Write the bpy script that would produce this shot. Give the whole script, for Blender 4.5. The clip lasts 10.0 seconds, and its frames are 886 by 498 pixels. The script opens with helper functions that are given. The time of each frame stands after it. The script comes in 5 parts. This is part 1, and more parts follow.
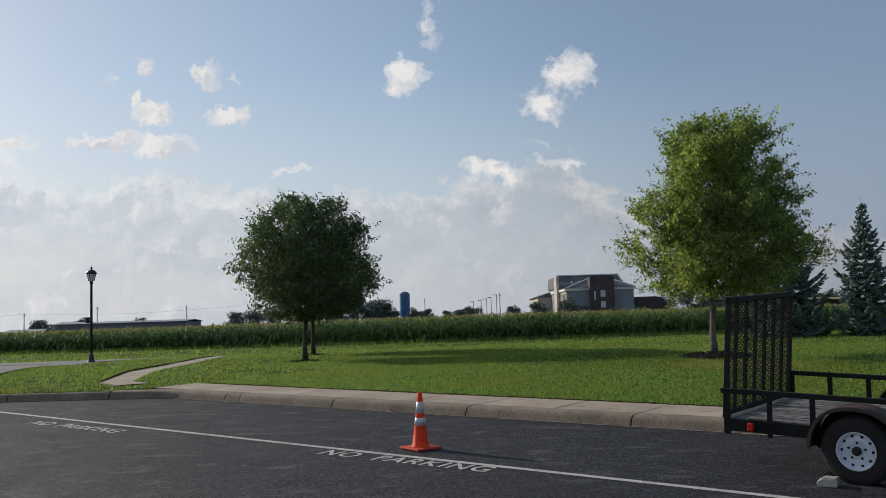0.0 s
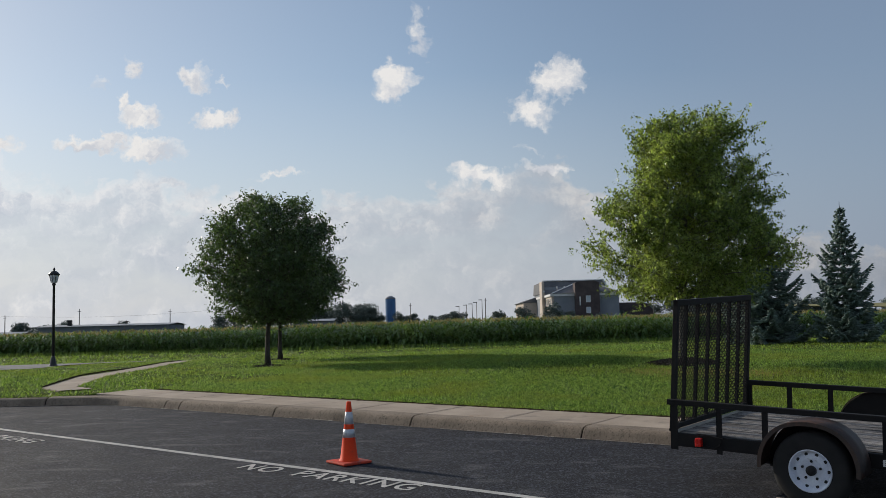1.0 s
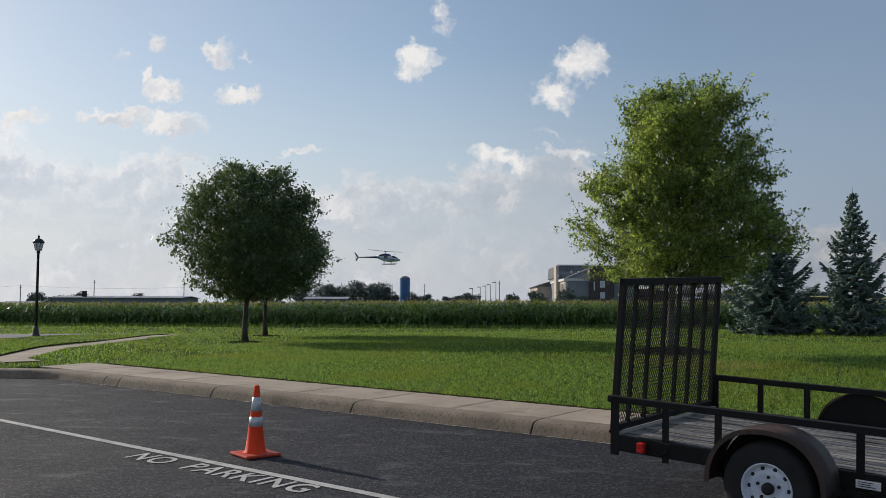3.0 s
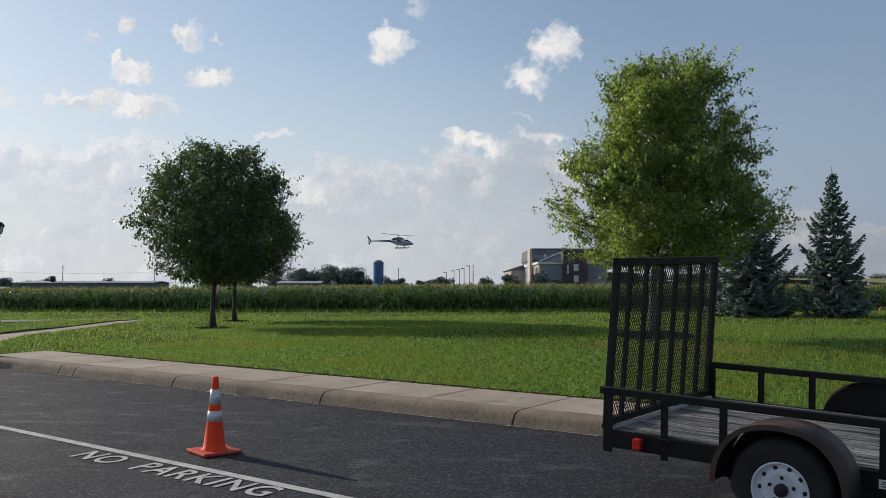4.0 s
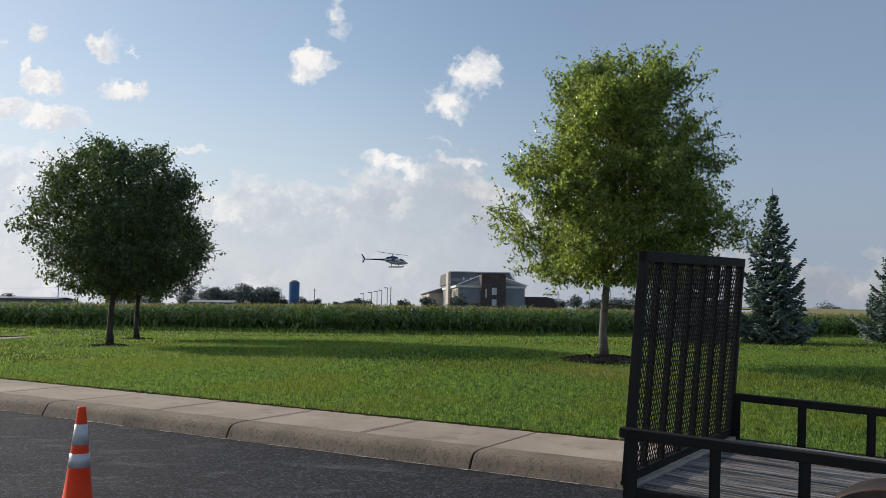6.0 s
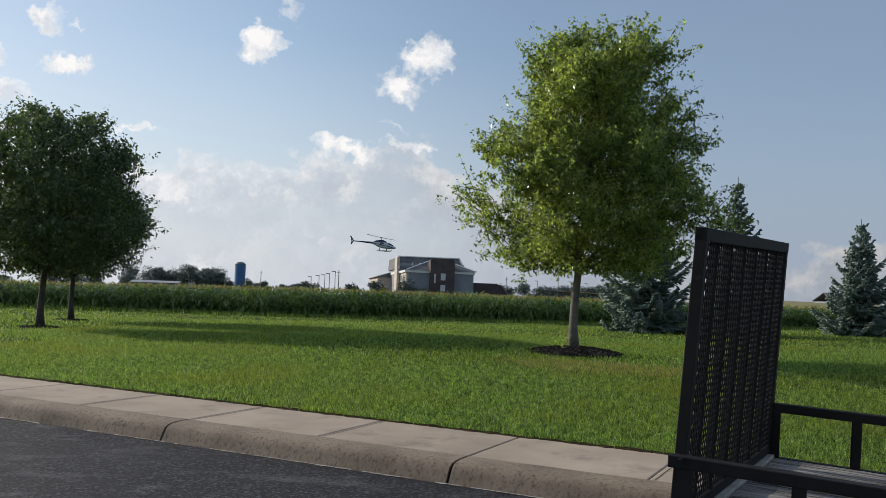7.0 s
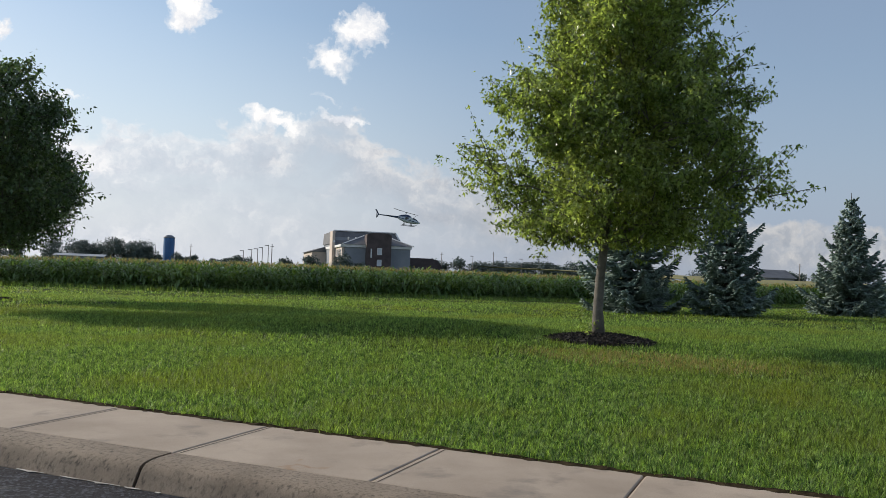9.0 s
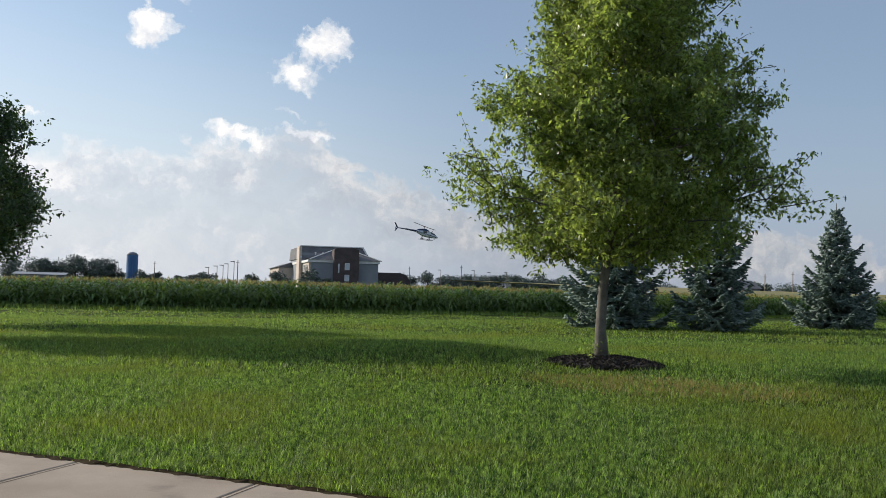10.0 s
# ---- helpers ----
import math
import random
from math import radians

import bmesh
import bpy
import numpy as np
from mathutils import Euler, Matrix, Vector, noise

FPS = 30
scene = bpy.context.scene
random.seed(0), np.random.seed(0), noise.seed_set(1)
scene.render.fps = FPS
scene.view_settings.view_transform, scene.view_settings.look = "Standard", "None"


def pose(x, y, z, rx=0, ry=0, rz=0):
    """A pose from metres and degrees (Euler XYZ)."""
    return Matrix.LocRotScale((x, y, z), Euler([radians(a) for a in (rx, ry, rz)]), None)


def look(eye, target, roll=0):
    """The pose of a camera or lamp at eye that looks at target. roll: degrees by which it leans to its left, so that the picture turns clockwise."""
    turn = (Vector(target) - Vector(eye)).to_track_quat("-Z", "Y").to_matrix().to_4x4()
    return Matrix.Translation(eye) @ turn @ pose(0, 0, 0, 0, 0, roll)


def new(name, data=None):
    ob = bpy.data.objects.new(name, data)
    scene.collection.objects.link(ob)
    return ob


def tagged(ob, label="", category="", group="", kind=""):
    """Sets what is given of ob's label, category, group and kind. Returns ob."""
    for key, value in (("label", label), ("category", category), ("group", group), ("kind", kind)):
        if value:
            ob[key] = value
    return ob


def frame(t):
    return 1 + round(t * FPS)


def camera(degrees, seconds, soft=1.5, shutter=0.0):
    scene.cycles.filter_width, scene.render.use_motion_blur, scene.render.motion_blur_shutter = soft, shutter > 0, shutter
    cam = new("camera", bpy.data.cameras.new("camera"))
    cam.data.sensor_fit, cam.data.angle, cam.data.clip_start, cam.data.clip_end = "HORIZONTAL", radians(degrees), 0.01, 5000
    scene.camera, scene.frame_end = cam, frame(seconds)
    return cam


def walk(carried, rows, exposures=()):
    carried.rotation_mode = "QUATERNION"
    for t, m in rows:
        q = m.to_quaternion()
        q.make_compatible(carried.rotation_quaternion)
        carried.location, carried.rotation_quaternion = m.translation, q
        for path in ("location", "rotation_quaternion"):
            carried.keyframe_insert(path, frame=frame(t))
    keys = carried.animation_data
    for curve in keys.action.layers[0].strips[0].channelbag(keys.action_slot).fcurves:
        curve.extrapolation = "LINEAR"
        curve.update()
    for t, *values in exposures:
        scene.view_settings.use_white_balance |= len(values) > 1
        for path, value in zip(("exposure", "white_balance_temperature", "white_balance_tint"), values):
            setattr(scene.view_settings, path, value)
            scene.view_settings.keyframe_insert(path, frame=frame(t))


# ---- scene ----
cam = camera(52.3, 10.0, soft=0.2)
PATH = [
    (0, (0.222, -0.512, 1.666), (0.192, 1.482, 1.819), -1.7),
    (0.5, (0.492, 0.032, 1.657), (0.455, 2.025, 1.821), -1.7),
    (1, (0.851, 0.347, 1.632), (0.848, 2.340, 1.795), -1.4),
    (1.5, (1.256, 0.739, 1.617), (1.202, 2.732, 1.785), -0.8),
    (2, (1.573, 1.092, 1.619), (1.518, 3.085, 1.783), -0.5),
    (2.5, (1.780, 1.401, 1.587), (1.723, 3.395, 1.735), 0.2),
    (4, (1.748, 2.427, 1.573), (1.763, 4.426, 1.660), 0.0),
    (4.5, (1.647, 2.877, 1.527), (1.708, 4.874, 1.625), 0.2),
    (5, (1.622, 3.339, 1.496), (1.709, 5.333, 1.604), 0.1),
    (5.5, (1.524, 3.888, 1.457), (1.624, 5.881, 1.596), 0.7),
    (6, (1.526, 4.398, 1.446), (1.723, 6.384, 1.585), 1.0),
    (7.5, (1.230, 6.154, 1.463), (1.569, 8.122, 1.552), 2.4),
    (8, (0.970, 6.703, 1.458), (1.355, 8.665, 1.526), 2.3),
    (8.5, (0.859, 7.421, 1.475), (1.306, 9.369, 1.518), 2.1),
    (9, (0.771, 8.130, 1.470), (1.232, 10.075, 1.529), 2.2),
    (9.5, (0.734, 8.687, 1.513), (1.243, 10.621, 1.569), 1.6),
    (10, (0.684, 9.165, 1.545), (1.215, 11.090, 1.637), 1.5),
]
walk(cam, [(t, look(eye, target, roll)) for t, eye, target, roll in PATH], [(0.0, -0.12), (2.5, -0.08), (5.0, 0.04), (7.5, 0.18), (8.5, 0.24), (10.0, 0.28)])

# ---- world, sun, exposure ----
SUN_AZ, SUN_EL = -51.3, 22.0          # degrees from +y towards +x, and above the horizon
CLOUDS = [  # tangent of bearing, tangent of height, half width, half height, density
    (-0.052, 0.271, 0.025, 0.021, 1.20), (-0.020, 0.327, 0.013, 0.036, 0.70), (0.133, 0.272, 0.028, 0.028, 1.10), (0.103, 0.241, 0.029, 0.021, 1.10),
    (-0.277, 0.280, 0.021, 0.018, 1.10), (-0.252, 0.234, 0.023, 0.012, 1.50), (-0.379, 0.276, 0.015, 0.013, 0.70), (-0.350, 0.295, 0.009, 0.014, 0.80),
    (-0.340, 0.237, 0.029, 0.013, 1.30), (-0.387, 0.212, 0.041, 0.010, 1.40), (-0.328, 0.201, 0.041, 0.013, 1.40), (-0.355, 0.256, 0.008, 0.010, 1.00),
    (-0.183, 0.170, 0.026, 0.006, 0.80), (0.115, 0.172, 0.029, 0.008, 0.90), (0.048, 0.164, 0.050, 0.011, 0.90), (-0.245, 0.284, 0.006, 0.009, 0.50),
    (-0.500, 0.208, 0.025, 0.009, 1.00), (0.103, 0.194, 0.031, 0.006, 0.35),
]
BANK = [(-0.52, 0.188), (-0.42, 0.176), (-0.32, 0.158), (-0.24, 0.160), (-0.13, 0.140), (-0.03, 0.148), (0.06, 0.170), (0.13, 0.172), (0.20, 0.135), (0.31, 0.100), (0.48, 0.075)]   # top of the low cloud by bearing


class Nodes:
    """Short hands for a node tree."""

    def __init__(self, tree):
        self.t = tree
        tree.nodes.clear()

    def n(self, kind, **inputs):
        node = self.t.nodes.new(kind)
        for key, value in inputs.items():
            key = key.replace("_", " ")
            if isinstance(value, bpy.types.NodeSocket):
                self.t.links.new(value, node.inputs[key])
            else:
                node.inputs[key].default_value = value
        return node

    def put(self, node, index, value):
        if isinstance(value, bpy.types.NodeSocket):
            self.t.links.new(value, node.inputs[index])
        else:
            node.inputs[index].default_value = value

    def math(self, op, a, b=0.0, clamp=False):
        node = self.t.nodes.new("ShaderNodeMath")
        node.operation, node.use_clamp = op, clamp
        self.put(node, 0, a), self.put(node, 1, b)
        return node.outputs[0]

    def vec(self, op, a, b=(0, 0, 0)):
        node = self.t.nodes.new("ShaderNodeVectorMath")
        node.operation = op
        self.put(node, 0, a), self.put(node, 1, b)
        return node.outputs["Value"] if op in ("LENGTH", "DOT_PRODUCT") else node.outputs[0]

    def noise(self, vector, scale, detail=4.0, rough=0.55):
        return self.n("ShaderNodeTexNoise", Vector=vector, Scale=scale, Detail=detail, Roughness=rough).outputs[0]

    def ramp(self, fac, *stops):
        node = self.t.nodes.new("ShaderNodeValToRGB")
        e = node.color_ramp.elements
        for i, (pos, col) in enumerate(stops):
            el = e[i] if i < 2 else e.new(pos)
            el.position = pos
            el.color = (*col, 1) if isinstance(col, tuple) else (col, col, col, 1)
        self.put(node, 0, fac)
        return node.outputs[0]

    def mix(self, fac, a, b, mode="MIX"):
        node = self.t.nodes.new("ShaderNodeMix")
        node.data_type, node.blend_type = "RGBA", mode
        for i, v in ((0, fac), (6, a), (7, b)):
            if isinstance(v, tuple):
                v = (*v[:3], 1)
            self.put(node, i, v)
        return node.outputs[2]


def make_world():
    w = bpy.data.worlds.new("sky")
    scene.world = w
    w.use_nodes = True
    N = Nodes(w.node_tree)
    sky = N.n("ShaderNodeTexSky")
    sky.sky_type, sky.sun_disc = "NISHITA", False
    sky.sun_elevation, sky.sun_rotation = radians(SUN_EL), radians(SUN_AZ)
    sky.air_density, sky.dust_density, sky.ozone_density = 1.0, 0.5, 1.3
    d = N.n("ShaderNodeTexCoord").outputs["Generated"]
    sep = N.n("ShaderNodeSeparateXYZ", Vector=d)
    y = N.math("MAXIMUM", N.math("ABSOLUTE", sep.outputs[1]), 0.05)
    gx, gz = N.math("DIVIDE", sep.outputs[0], y), N.math("DIVIDE", sep.outputs[2], y)
    g = N.n("ShaderNodeCombineXYZ", X=gx, Y=gz, Z=0.0).outputs[0]
    # billows: the outline of every cloud is broken up at two sizes
    def wander(scale, detail, amount):
        wob = N.n("ShaderNodeTexNoise", Vector=g, Scale=scale, Detail=detail, Roughness=0.58).outputs["Color"]
        node = N.n("ShaderNodeVectorMath")
        node.operation = "SCALE"
        N.put(node, 0, N.vec("SUBTRACT", wob, (0.5, 0.5, 0.5)))
        node.inputs["Scale"].default_value = amount
        return node.outputs[0]

    broad = N.vec("ADD", g, wander(20.0, 4.0, 0.050))
    gw = N.vec("ADD", broad, wander(75.0, 6.0, 0.030))
    fine = N.noise(gw, 34.0, 7.0, 0.60)
    total, heights = None, None
    for cx, cz, rx, rz, dens in CLOUDS:
        q = N.vec("MULTIPLY", N.vec("SUBTRACT", gw, (cx, cz, 0)), (1 / rx, 1 / rz, 0))
        m = N.math("MULTIPLY", N.math("SUBTRACT", 1.25, N.vec("LENGTH", q)), dens, clamp=True)
        rise = N.math("MULTIPLY", m, N.vec("DOT_PRODUCT", q, (-0.35, 0.9, 0.0)))
        total = m if total is None else N.math("MAXIMUM", total, m)
        heights = rise if heights is None else N.math("ADD", heights, rise)
    puff = N.math("MULTIPLY", N.math("ADD", N.math("SUBTRACT", N.math("MULTIPLY", total, 1.5), 0.22), N.math("MULTIPLY", N.math("SUBTRACT", fine, 0.53), 2.6)), 1.0, clamp=True)
    puff = N.math("MULTIPLY", puff, N.math("MULTIPLY", total, 4.0, clamp=True))
    n1, n2 = N.noise(gw, 20.0, 6.0, 0.6), N.noise(N.vec("ADD", gw, (-0.008, 0.016, 0.0)), 20.0, 6.0, 0.6)
    relief = N.math("MULTIPLY", N.math("SUBTRACT", n1, n2), 2.4)
    shade = N.ramp(N.math("ADD", N.math("ADD", relief, 0.62), N.math("MULTIPLY", heights, 0.30)), (0.22, (6.0, 6.2, 6.7)), (0.78, (8.5, 8.3, 8.1)))
    # thin pale haze towards the horizon
    hazy = N.ramp(gz, (0.0, 0.95), (0.09, 0.72), (0.17, 0.35), (0.28, 0.0))
    side = N.ramp(N.math("ADD", gx, 0.5), (0.0, (6.3, 6.5, 6.9)), (0.55, (5.0, 5.35, 6.0)), (0.85, (3.05, 3.55, 4.5)), (1.0, (2.7, 3.2, 4.2)))
    veil = N.math("MULTIPLY", N.ramp(N.math("ADD", gx, 0.5), (0.0, 0.30), (0.75, 0.0)), 1.0, clamp=True)
    grey = N.ramp(N.math("ADD", gx, 0.5), (0.45, 0.0), (0.85, 0.45))      # dull towards the side away from the sun
    # the low bank of heaped and layered cloud: lit crests, grey bellies
    crest = N.ramp(N.math("ADD", gx, 0.53), *[(b + 0.53, t) for b, t in BANK])
    lumps = N.noise(N.vec("MULTIPLY", broad, (1.0, 1.6, 1.0)), 13.0, 5.0, 0.55)
    deep = N.math("ADD", N.math("SUBTRACT", crest, gz), N.math("MULTIPLY", N.math("SUBTRACT", lumps, 0.5), 0.16))
    layer = N.noise(N.vec("MULTIPLY", broad, (1.0, 3.0, 1.0)), 8.0, 4.0, 0.5)
    bank = N.math("MULTIPLY", N.math("MULTIPLY", deep, 50.0, clamp=True), N.math("ADD", N.math("MULTIPLY", N.ramp(deep, (0.0, 1.0), (0.08, 0.0)), 0.52), N.ramp(layer, (0.36, 0.20), (0.64, 0.70))), clamp=True)
    glow = N.math("ADD", N.math("ADD", N.math("MULTIPLY", relief, 0.8), N.math("MULTIPLY", layer, 0.7)), N.ramp(deep, (0.0, 0.58), (0.026, 0.34), (0.055, 0.0), (0.13, 0.08)))
    bankcol = N.ramp(glow, (0.22, (4.7, 5.1, 5.75)), (0.52, (5.4, 5.7, 6.25)), (0.92, (7.4, 7.4, 7.5)))
    tone = N.n("ShaderNodeVectorMath")
    tone.operation = "SCALE"      # the bank is paler towards the sun
    N.put(tone, 0, bankcol), N.put(tone, 3, N.ramp(N.math("ADD", N.math("MULTIPLY", gx, 0.5), 0.5), (0.25, 1.14), (0.50, 0.94), (0.68, 0.62)))
    c = N.mix(veil, sky.outputs[0], (6.2, 6.6, 7.3))
    c = N.mix(grey, c, (2.55, 3.2, 4.4))
    c = N.mix(hazy, c, side)
    c = N.mix(bank, c, tone.outputs[0])
    c = N.mix(N.math("MULTIPLY", puff, 0.95), c, shade)
    bg = N.n("ShaderNodeBackground", Color=c, Strength=0.106)
    out = N.n("ShaderNodeOutputWorld")
    w.node_tree.links.new(bg.outputs[0], out.inputs[0])


make_world()
sun = new("sun", bpy.data.lights.new("sun", "SUN"))
sun.data.energy, sun.data.angle, sun.data.color = 3.6, radians(0.6), (1.0, 0.91, 0.78)
sun_way = Vector((math.sin(radians(SUN_AZ)) * math.cos(radians(SUN_EL)), math.cos(radians(SUN_AZ)) * math.cos(radians(SUN_EL)), math.sin(radians(SUN_EL))))
sun.matrix_basis = look(60 * sun_way, (0, 0, 0))


# ---- materials ----
def surface(name, a, b, scale=8.0, fine=90.0, rough=0.7, metal=0.0, bump=0.2, depth=0.004, spread=(0.35, 0.65), vary=0.0, island=0.0, stain=None,
            through_light=0.0, space="Object", coat=0.0, spots=None, spec=0.5, grain=None):
    """Two colours mixed by coarse and fine noise, with relief. vary: by object; island: by loose piece; through_light: thin leaves."""
    m = bpy.data.materials.new(name)
    m.use_nodes = True
    N = Nodes(m.node_tree)
    geo = N.n("ShaderNodeNewGeometry")
    pos = geo.outputs["Position"] if space == "World" else N.n("ShaderNodeTexCoord").outputs["Object"]
    if grain:      # drawn out along one axis
        pos = N.vec("MULTIPLY", pos, grain)
    big, small = N.noise(pos, scale, 5.0), N.noise(pos, fine, 3.0, 0.6)
    f = N.math("ADD", N.math("MULTIPLY", big, 0.65), N.math("MULTIPLY", small, 0.35))
    col = N.ramp(f, (spread[0], a), (spread[1], b))
    if spots:
        c2, sc, lo, hi = spots
        col = N.mix(N.ramp(N.noise(pos, sc, 6.0, 0.65), (lo, 0.0), (hi, 1.0)), col, c2)
    if stain:      # one rusty mark: place, reach, colour
        near = N.vec("LENGTH", N.vec("SUBTRACT", N.vec("ADD", pos, N.n("ShaderNodeTexNoise", Vector=pos, Scale=9.0, Detail=3.0).outputs["Color"]), tuple(q + 0.5 for q in stain[0])))
        col = N.mix(N.ramp(near, (0.0, 0.75), (stain[1], 0.0)), col, stain[2])
    for amount, rnd in ((vary, N.n("ShaderNodeObjectInfo").outputs["Random"]), (island, geo.outputs["Random Per Island"])):
        if amount:
            k = N.math("ADD", N.math("MULTIPLY", rnd, 2 * amount), 1 - amount)
            node = N.n("ShaderNodeVectorMath")
            node.operation = "SCALE"
            N.put(node, 0, col), N.put(node, 3, k)
            col = node.outputs[0]
    p = N.n("ShaderNodeBsdfPrincipled", Base_Color=col, Metallic=metal)
    N.put(p, "Roughness", N.math("ADD", N.math("MULTIPLY", small, 0.24), rough - 0.12, clamp=True))
    p.inputs["Coat Weight"].default_value, p.inputs["Specular IOR Level"].default_value = coat, spec
    if bump:
        bn = N.n("ShaderNodeBump", Strength=bump, Distance=depth, Height=N.math("ADD", big, N.math("MULTIPLY", small, 0.6)))
        m.node_tree.links.new(bn.outputs[0], p.inputs["Normal"])
    last = p.outputs[0]
    if through_light:
        tr = N.n("ShaderNodeBsdfTranslucent", Color=N.mix(1.0, col, (1.72, 1.85, 0.75), "MULTIPLY"))
        mx = N.n("ShaderNodeMixShader", Fac=through_light)
        m.node_tree.links.new(last, mx.inputs[1]), m.node_tree.links.new(tr.outputs[0], mx.inputs[2])
        last = mx.outputs[0]
    out = N.n("ShaderNodeOutputMaterial")
    m.node_tree.links.new(last, out.inputs[0])
    return m


def ground_material():
    """Mown turf with worn and yellowed patches near, soil under the corn far off."""
    m = bpy.data.materials.new("turf")
    m.use_nodes = True
    N = Nodes(m.node_tree)
    pos = N.n("ShaderNodeNewGeometry").outputs["Position"]
    big, mid, small = N.noise(pos, 0.35, 5.0), N.noise(pos, 5.0, 4.0), N.noise(pos, 60.0, 3.0)
    col = N.ramp(N.math("ADD", N.math("MULTIPLY", mid, 0.5), N.math("MULTIPLY", small, 0.5)), (0.35, (0.012, 0.022, 0.006)), (0.65, (0.055, 0.085, 0.020)))
    col = N.mix(N.ramp(big, (0.42, 0.0), (0.68, 0.5)), col, (0.130, 0.155, 0.030))
    p = N.n("ShaderNodeBsdfPrincipled", Base_Color=col, Roughness=0.95)
    p.inputs["Specular IOR Level"].default_value = 0.05
    bn = N.n("ShaderNodeBump", Strength=0.6, Distance=0.03, Height=small)
    m.node_tree.links.new(bn.outputs[0], p.inputs["Normal"])
    out = N.n("ShaderNodeOutputMaterial")
    m.node_tree.links.new(p.outputs[0], out.inputs[0])
    return m


def asphalt_material():
    m = bpy.data.materials.new("sealed_asphalt")
    m.use_nodes = True
    N = Nodes(m.node_tree)
    pos = N.n("ShaderNodeNewGeometry").outputs["Position"]
    grit, mid = N.noise(pos, 130.0, 3.0, 0.75), N.noise(pos, 1.1, 6.0, 0.6)
    peb = N.noise(pos, 38.0, 4.0, 0.7)
    col = N.ramp(N.math("ADD", N.math("MULTIPLY", grit, 0.45), N.math("ADD", N.math("MULTIPLY", mid, 0.25), N.math("MULTIPLY", peb, 0.30))), (0.42, (0.0030, 0.0033, 0.0058)), (0.60, (0.021, 0.0228, 0.0335)))
    vor = N.n("ShaderNodeTexVoronoi", Vector=pos, Scale=58.0)
    stone = N.n("ShaderNodeSeparateXYZ", Vector=vor.outputs["Color"]).outputs[0]
    col = N.mix(N.ramp(stone, (0.70, 0.0), (1.0, 0.80)), col, (0.105, 0.112, 0.142))
    col = N.mix(N.ramp(stone, (0.0, 0.85), (0.40, 0.0)), col, (0.004, 0.004, 0.005))
    # pale scuffs drawn out along the kerb, and dry patches
    rot = N.n("ShaderNodeMapping", Vector=pos)
    rot.inputs["Rotation"].default_value, rot.inputs["Scale"].default_value = (0, 0, radians(35.5)), (1.0, 2.0, 1.0)
    worn = N.math("MULTIPLY", N.ramp(N.noise(rot.outputs[0], 1.5, 3.5, 0.60), (0.56, 0.0), (0.67, 1.0)), N.ramp(N.noise(pos, 55.0, 4.0, 0.7), (0.44, 0.15), (0.60, 1.0)))
    scuff = N.math("MULTIPLY", worn, 0.80)
    col = N.mix(scuff, col, (0.135, 0.133, 0.138))
    wear = N.ramp(N.noise(pos, 0.35, 5.0, 0.6), (0.45, 0.0), (0.7, 0.45))
    col = N.mix(wear, col, (0.018, 0.019, 0.026))
    crack = N.n("ShaderNodeTexVoronoi", Vector=N.vec("ADD", pos, N.n("ShaderNodeTexNoise", Vector=pos, Scale=1.5, Detail=5.0).outputs["Color"]), Scale=0.33)
    crack.feature = "DISTANCE_TO_EDGE"
    col = N.mix(N.math("MULTIPLY", N.ramp(crack.outputs[0], (0.0, 1.0), (0.006, 0.0)), N.ramp(N.noise(pos, 0.5), (0.5, 0.0), (0.6, 0.8))), col, (0.01, 0.01, 0.01))
    p = N.n("ShaderNodeBsdfPrincipled", Base_Color=col)
    N.put(p, "Roughness", N.ramp(mid, (0.3, 0.70), (0.7, 0.9)))
    p.inputs["Specular IOR Level"].default_value = 0.25
    bn = N.n("ShaderNodeBump", Strength=0.9, Distance=0.010, Height=N.math("ADD", grit, peb))
    m.node_tree.links.new(bn.outputs[0], p.inputs["Normal"])
    out = N.n("ShaderNodeOutputMaterial")
    m.node_tree.links.new(p.outputs[0], out.inputs[0])
    return m


